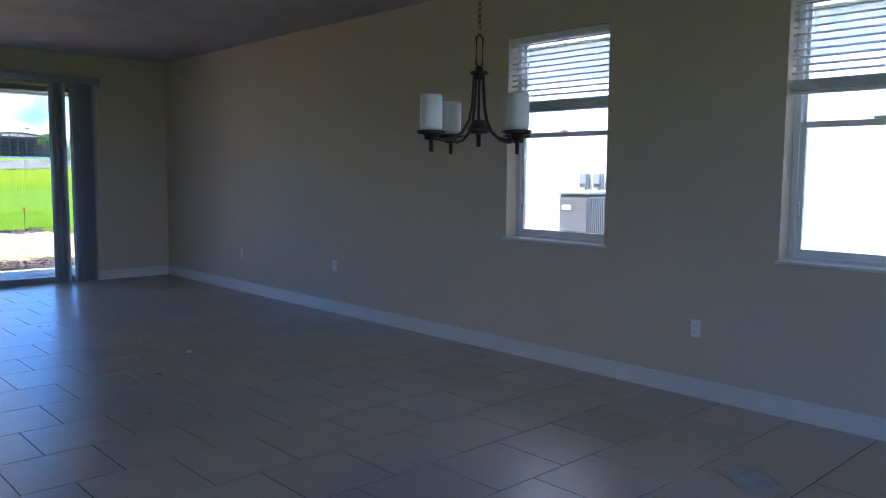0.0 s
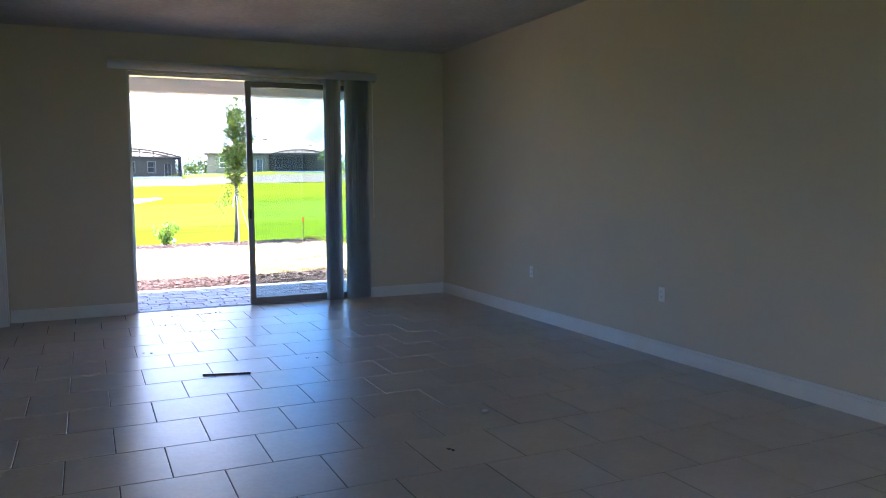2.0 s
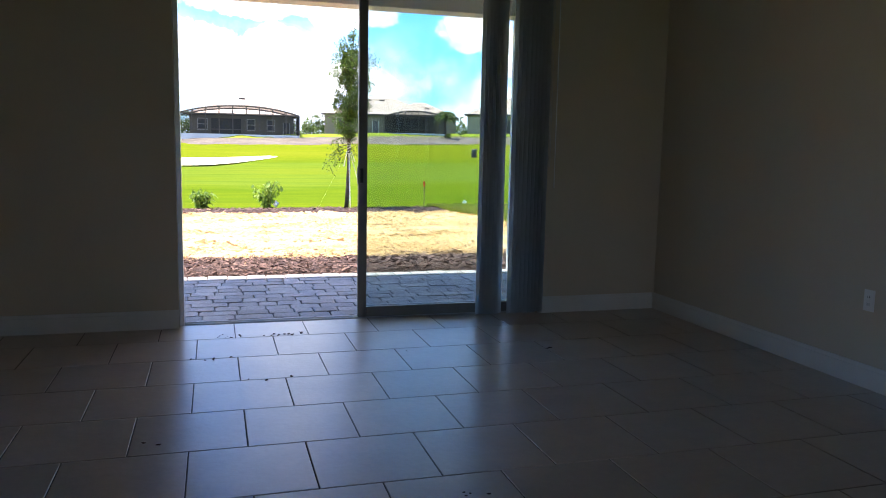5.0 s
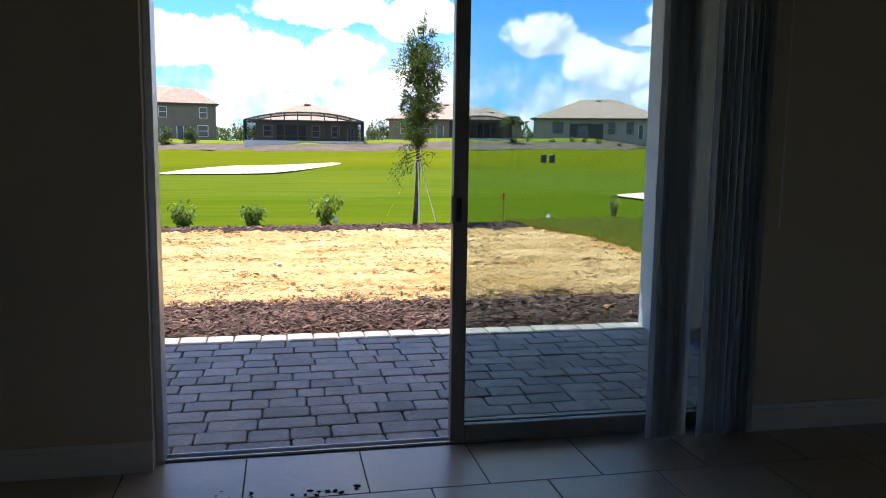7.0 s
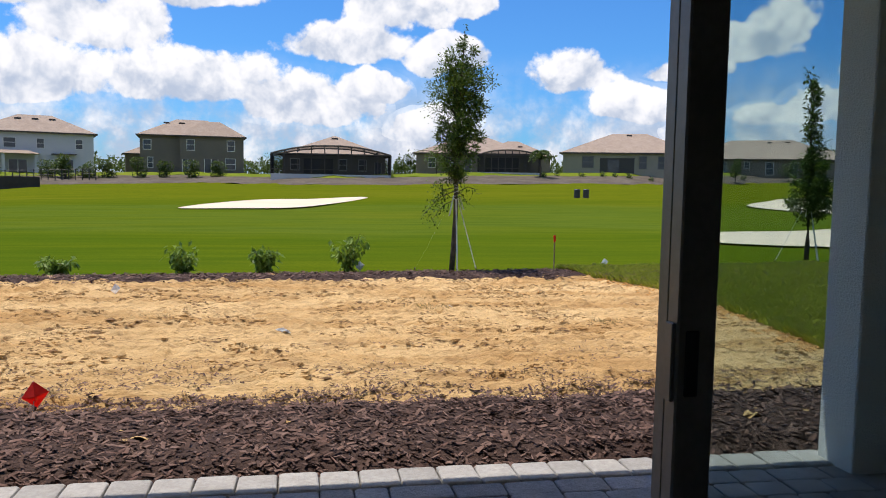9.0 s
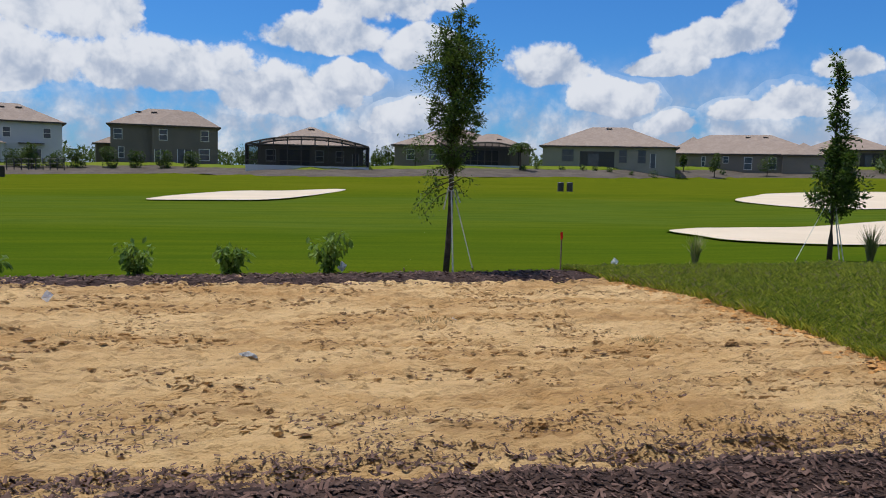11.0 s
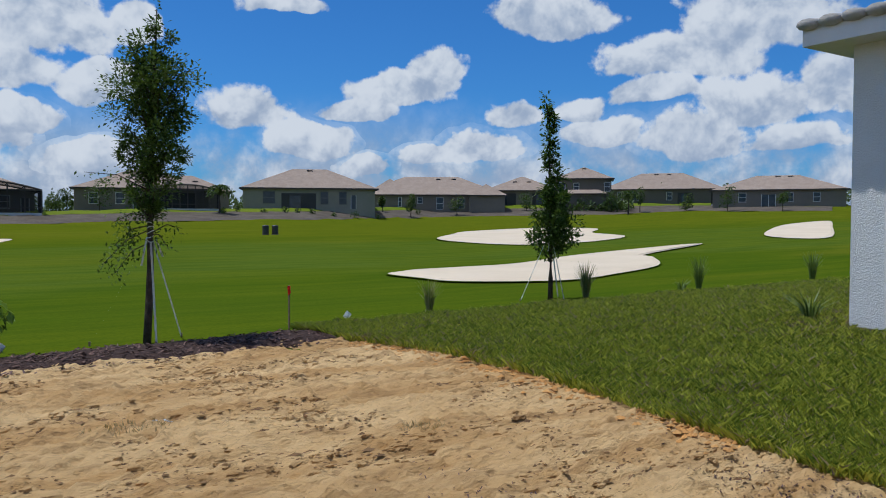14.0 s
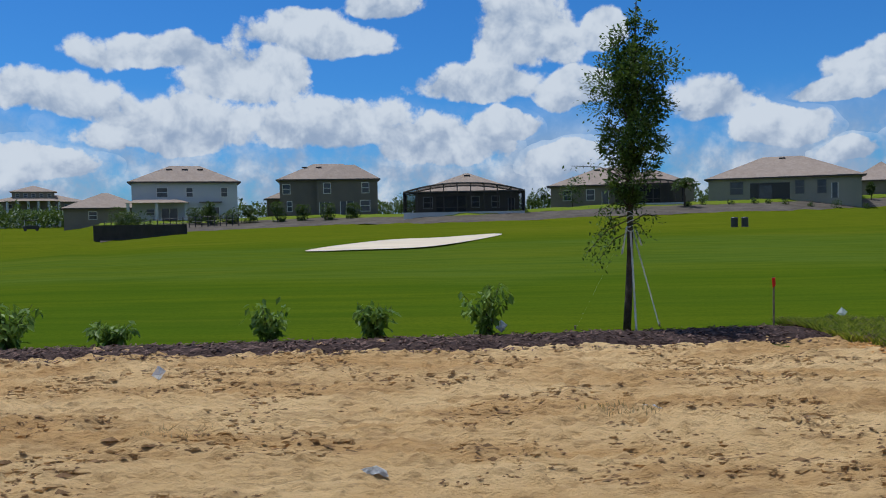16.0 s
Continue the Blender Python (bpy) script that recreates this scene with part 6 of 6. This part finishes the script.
woods("far_woods", -40, 62, 182, 5.2, 26000, "dark line of trees behind the far houses")
woods("low_hedge", 41, 47, 152, 2.2, 1400, "low hedge in front of the far houses")
woods("far_hedge", -32, -24.5, 215, 7.0, 1600, "dark trees below the clubhouse", 0.0)

# ---- the neighbouring house ----
nb = thing("neighbour_house", (0, 0, 0), "white stucco neighbouring house with a tile roof", "house")
part("main_wall", box(7.7, 22.0, -9.0, 10.0, -0.3, 3.0), STUCCO, nb)
part("wing_wall", box(10.75, 22.0, 10.001, 17.4, -0.3, 3.33), STUCCO, nb)
r = part("main_roof", hip_roof(7.7, 22.0, -9.0, 10.0, 3.02, 3.2, 0.12), ROOF_NEAR, nb, "grey concrete tile roof")
part("wing_roof", hip_roof(10.75, 22.0, 10.001, 17.4, 3.54, 1.9, 0.38), ROOF_NEAR, nb, "grey concrete tile roof")
part("soffit", box(10.37, 22.4, 9.6, 17.75, 3.332, 3.36), TRIM, nb, "white soffit")
part("fascia", box(10.34, 10.37, 9.6, 17.78, 3.33, 3.53), TRIM, nb, "white fascia board")
part("fascia", box(10.37, 22.4, 17.75, 17.78, 3.33, 3.53), TRIM, nb, "white fascia board")
for i in range(30):
    y = 17.82 - i * 0.265
    bm = tube([(10.27, y - 0.13, 3.56), (10.7, y - 0.13, 3.69), (11.3, y - 0.13, 3.88)], 0.13, 10)
    bmesh.ops.scale(bm, vec=(1, 1, 0.5), space=Matrix.Translation((0, 0, -3.56)), verts=bm.verts)
    part("roof_tile", bm, ROOF_NEAR, nb, smooth=True)
sheet("neighbour_mulch", 10.0, 14.5, 30, lambda x: 16.6 if x < 10.74 else 17.41, lambda x: 18.35 + 0.2 * noise.noise((x * 1.2, 0, 60)) - 1.1 * max(0, 10.74 - x), 8, lambda x, y, k: lawn_z(x, y) + 0.03 + 0.02 * noise.noise((x * 5, y * 5, 61)), MULCH, "dark mulch bed around the neighbouring house", "mulch")
ac = thing("air_conditioner", (6.965, 5.04, -0.02), "grey outdoor air conditioning unit with louvred sides", "air conditioner")
part("pad", box(-0.45, 0.45, -0.36, 0.36, -0.2, 0.08, 0.01), STUCCO, ac)
part("cabinet", box(-0.300, 0.315, -0.195, 0.21, 0.081, 1.23, 0.02), ACGREY, ac)
part("top_cover", box(-0.320, 0.32, -0.215, 0.215, 1.231, 1.275, 0.012), ACGREY, ac)
for i in range(36):
    z = 0.13 + i * 0.030
    part("louvre", box(-0.314, -0.3005, -0.175, 0.19, z, z + 0.014), ACGREY, ac)
for i in range(17):
    x = -0.265 + i * 0.034
    part("louvre", box(x, x + 0.016, -0.210, -0.1955, 0.13, 1.20), ACGREY, ac)
part("badge", box(-0.322, -0.3145, 0.03, 0.14, 1.07, 1.12, 0.003), WHITEP, ac, "white oval badge")
for y, h in ((5.65, 1.36), (5.45, 1.36)):
    d = thing("disconnect_box", (7.66, y, h), "small grey electrical disconnect box on the stucco wall", "electrical box", "electrical boxes")
    part("cover", box(-0.03, 0.039, -0.06, 0.06, -0.09, 0.09, 0.008), ACGREY, d)
    part("lid", box(-0.039, -0.0305, -0.05, 0.05, -0.045, 0.08, 0.003), ACGREY, d)
    part("conduit", tube([(0.025, 0, -0.091), (0.025, 0, -1.3)], 0.009, 6), ACGREY, d)
ln = thing("line_set_cover", (7.62, 5.06, 1.27), "black refrigerant line cover curving out of the wall", "pipe cover")
part("cover", tube([(0.075, 0, 0.27), (0.0, 0, 0.22), (-0.045, -0.01, 0.08), (-0.06, -0.02, -0.3)], [0.055, 0.055, 0.05, 0.045], 8), BLACKM, ln)


# ---- pieces: patio pavers and floor tiles ----
def paver_mesh(name, w, d, h, b):
    """A tumbled block with worn, uneven edges, its top at z = 0."""
    bm = bmesh.new()
    lo = [(-w / 2, -d / 2), (w / 2, -d / 2), (w / 2, d / 2), (-w / 2, d / 2)]
    j = [(random.uniform(-0.003, 0.003), random.uniform(-0.003, 0.003)) for _ in range(4)]
    rings = []
    for inset, z in ((0.0, -h), (0.0, -b), (b * 0.35, -b * 0.3), (b * 1.2, 0.0)):
        ring = []
        for (x, y), (jx, jy) in zip(lo, j):
            sx, sy = (1 if x > 0 else -1), (1 if y > 0 else -1)
            cut = 0.014
            ax, ay = x + jx - sx * inset, y + jy - sy * inset
            pair = [(ax - sx * cut, ay), (ax, ay - sy * cut)]
            if sx * sy > 0:
                pair.reverse()
            ring += [bm.verts.new((p[0], p[1], z)) for p in pair]
        rings.append(ring)
    n = len(rings[0])
    for a, c in zip(rings, rings[1:]):
        for k in range(n):
            bm.faces.new((a[k], a[(k + 1) % n], c[(k + 1) % n], c[k]))
    bm.faces.new(rings[-1])
    bmesh.ops.recalc_face_normals(bm, faces=bm.faces)
    me = bpy.data.meshes.new(name)
    bm.to_mesh(me)
    bm.free()
    return me


def joined(name, pieces, material, parent):
    """Many pieces in one mesh: (mesh, x, y, z)."""
    verts, faces = [], []
    for me, x, y, z in pieces:
        k = len(verts)
        verts += [(v.co.x + x, v.co.y + y, v.co.z + z) for v in me.vertices]
        faces += [tuple(k + i for i in p.vertices) for p in me.polygons]
    ob = raw(name, verts, faces, material, parent)
    return tagged(ob, kind="stuff")


random.seed(61)
patio = structure("patio", box(-4.4, 5.2, NORTH + 0.2, 13.05, -0.34, -0.125), JOINT, "covered patio of dark tumbled concrete pavers", "patio")
sizes = {w: [paver_mesh("paver", w - 0.006, 0.153, 0.06, 0.0085) for _ in range(4)] for w in (0.155, 0.20, 0.245, 0.29)}
square = [paver_mesh("paver", 0.214, 0.230, 0.06, 0.0085) for _ in range(3)]
for ms in list(sizes.values()) + [square]:
    for me in ms:
        me.materials.append(PAVER)
rest, count = [], 0
rows = 14
dy = (12.83 - NORTH - 0.205) / rows
scale_y = dy / 0.158
for r in range(rows):
    y = NORTH + 0.205 + dy * (r + 0.5)
    x = -4.2 + random.uniform(0, 0.2)
    while x < 5.0:
        w = random.choice((0.155, 0.20, 0.20, 0.245, 0.245, 0.29))
        me = random.choice(sizes[w])
        px, pz = x + w / 2, -0.1 + random.uniform(-0.004, 0.003)
        x += w
        if 0.5 < px < 4.5 and count < 300:
            ob = new("paver", me)
            ob.parent = patio
            ob.matrix_basis = pose(px, y, pz, random.uniform(-0.5, 0.5), random.uniform(-0.5, 0.5), random.uniform(-0.8, 0.8)) @ Matrix.Diagonal((1, scale_y, 1, 1))
            count += 1
        else:
            rest.append((me, px, y, pz))
joined("pavers", rest, PAVER, patio)
edge = [paver_mesh("border_paver", 0.182, 0.222, 0.06, 0.010) for _ in range(4)]
for me in edge:
    me.materials.append(PAVER_EDGE)
for i in range(50):
    ob = new("border_paver", edge[i % 4])
    ob.parent = patio
    ob.matrix_basis = pose(-4.25 + i * 0.188, 12.945, -0.097 + random.uniform(-0.003, 0.003), random.uniform(-0.5, 0.5), random.uniform(-0.5, 0.5), random.uniform(-0.7, 0.7))

floor = structure("floor", box(-4.3, EAST, -4.0, NORTH + 0.06, -0.2, 0.0015), GROUT, "square beige grey ceramic floor tiles in running bond", "floor")
PITCH, X0, Y0, SIZE = 0.4605, 1.0701, 10.031, 0.4550


def tile_mesh(name, w, d):
    bm = box(-w / 2, w / 2, -d / 2, d / 2, -0.004, 0.0045)
    bmesh.ops.bevel(bm, geom=[e for e in bm.edges if all(v.co.z > 0 for v in e.verts)], offset=0.0015, segments=1, affect="EDGES")
    bmesh.ops.recalc_face_normals(bm, faces=bm.faces)
    me = bpy.data.meshes.new(name)
    bm.to_mesh(me)
    bm.free()
    me.materials.append(TILE)
    return me


full = tile_mesh("floor_tile", SIZE, SIZE)
gap = (PITCH - SIZE) / 2
rest, count = [], 0
for j in range(-1, 31):
    ya, yb = Y0 - (j + 1) * PITCH + gap, Y0 - j * PITCH - gap
    yb = min(yb, NORTH + 0.058)
    if yb - ya < 0.03:
        continue
    shift = 0 if j % 2 == 0 else PITCH / 2
    for i in range(-13, 9):
        xa = X0 + shift + i * PITCH + gap
        xb = xa + SIZE
        xa, xb = max(xa, -4.29), min(xb, EAST - 0.001)
        if xb - xa < 0.03:
            continue
        whole = abs(xb - xa - SIZE) < 1e-4 and abs(yb - ya - SIZE) < 1e-4
        me = full if whole else tile_mesh("floor_tile", xb - xa, yb - ya)
        z = 0.0
        near = xa > WEST - 0.2 and ya > -0.2 and count < 300
        if near:
            ob = new("floor_tile", me)
            ob.parent = floor
            ob.matrix_basis = pose((xa + xb) / 2, (ya + yb) / 2, random.uniform(-0.0003, 0.0003), 0, 0, random.choice((0, 180)))
            count += 1
        else:
            rest.append((me, (xa + xb) / 2, (ya + yb) / 2, 0.0))
joined("floor_tiles", rest, TILE, floor)
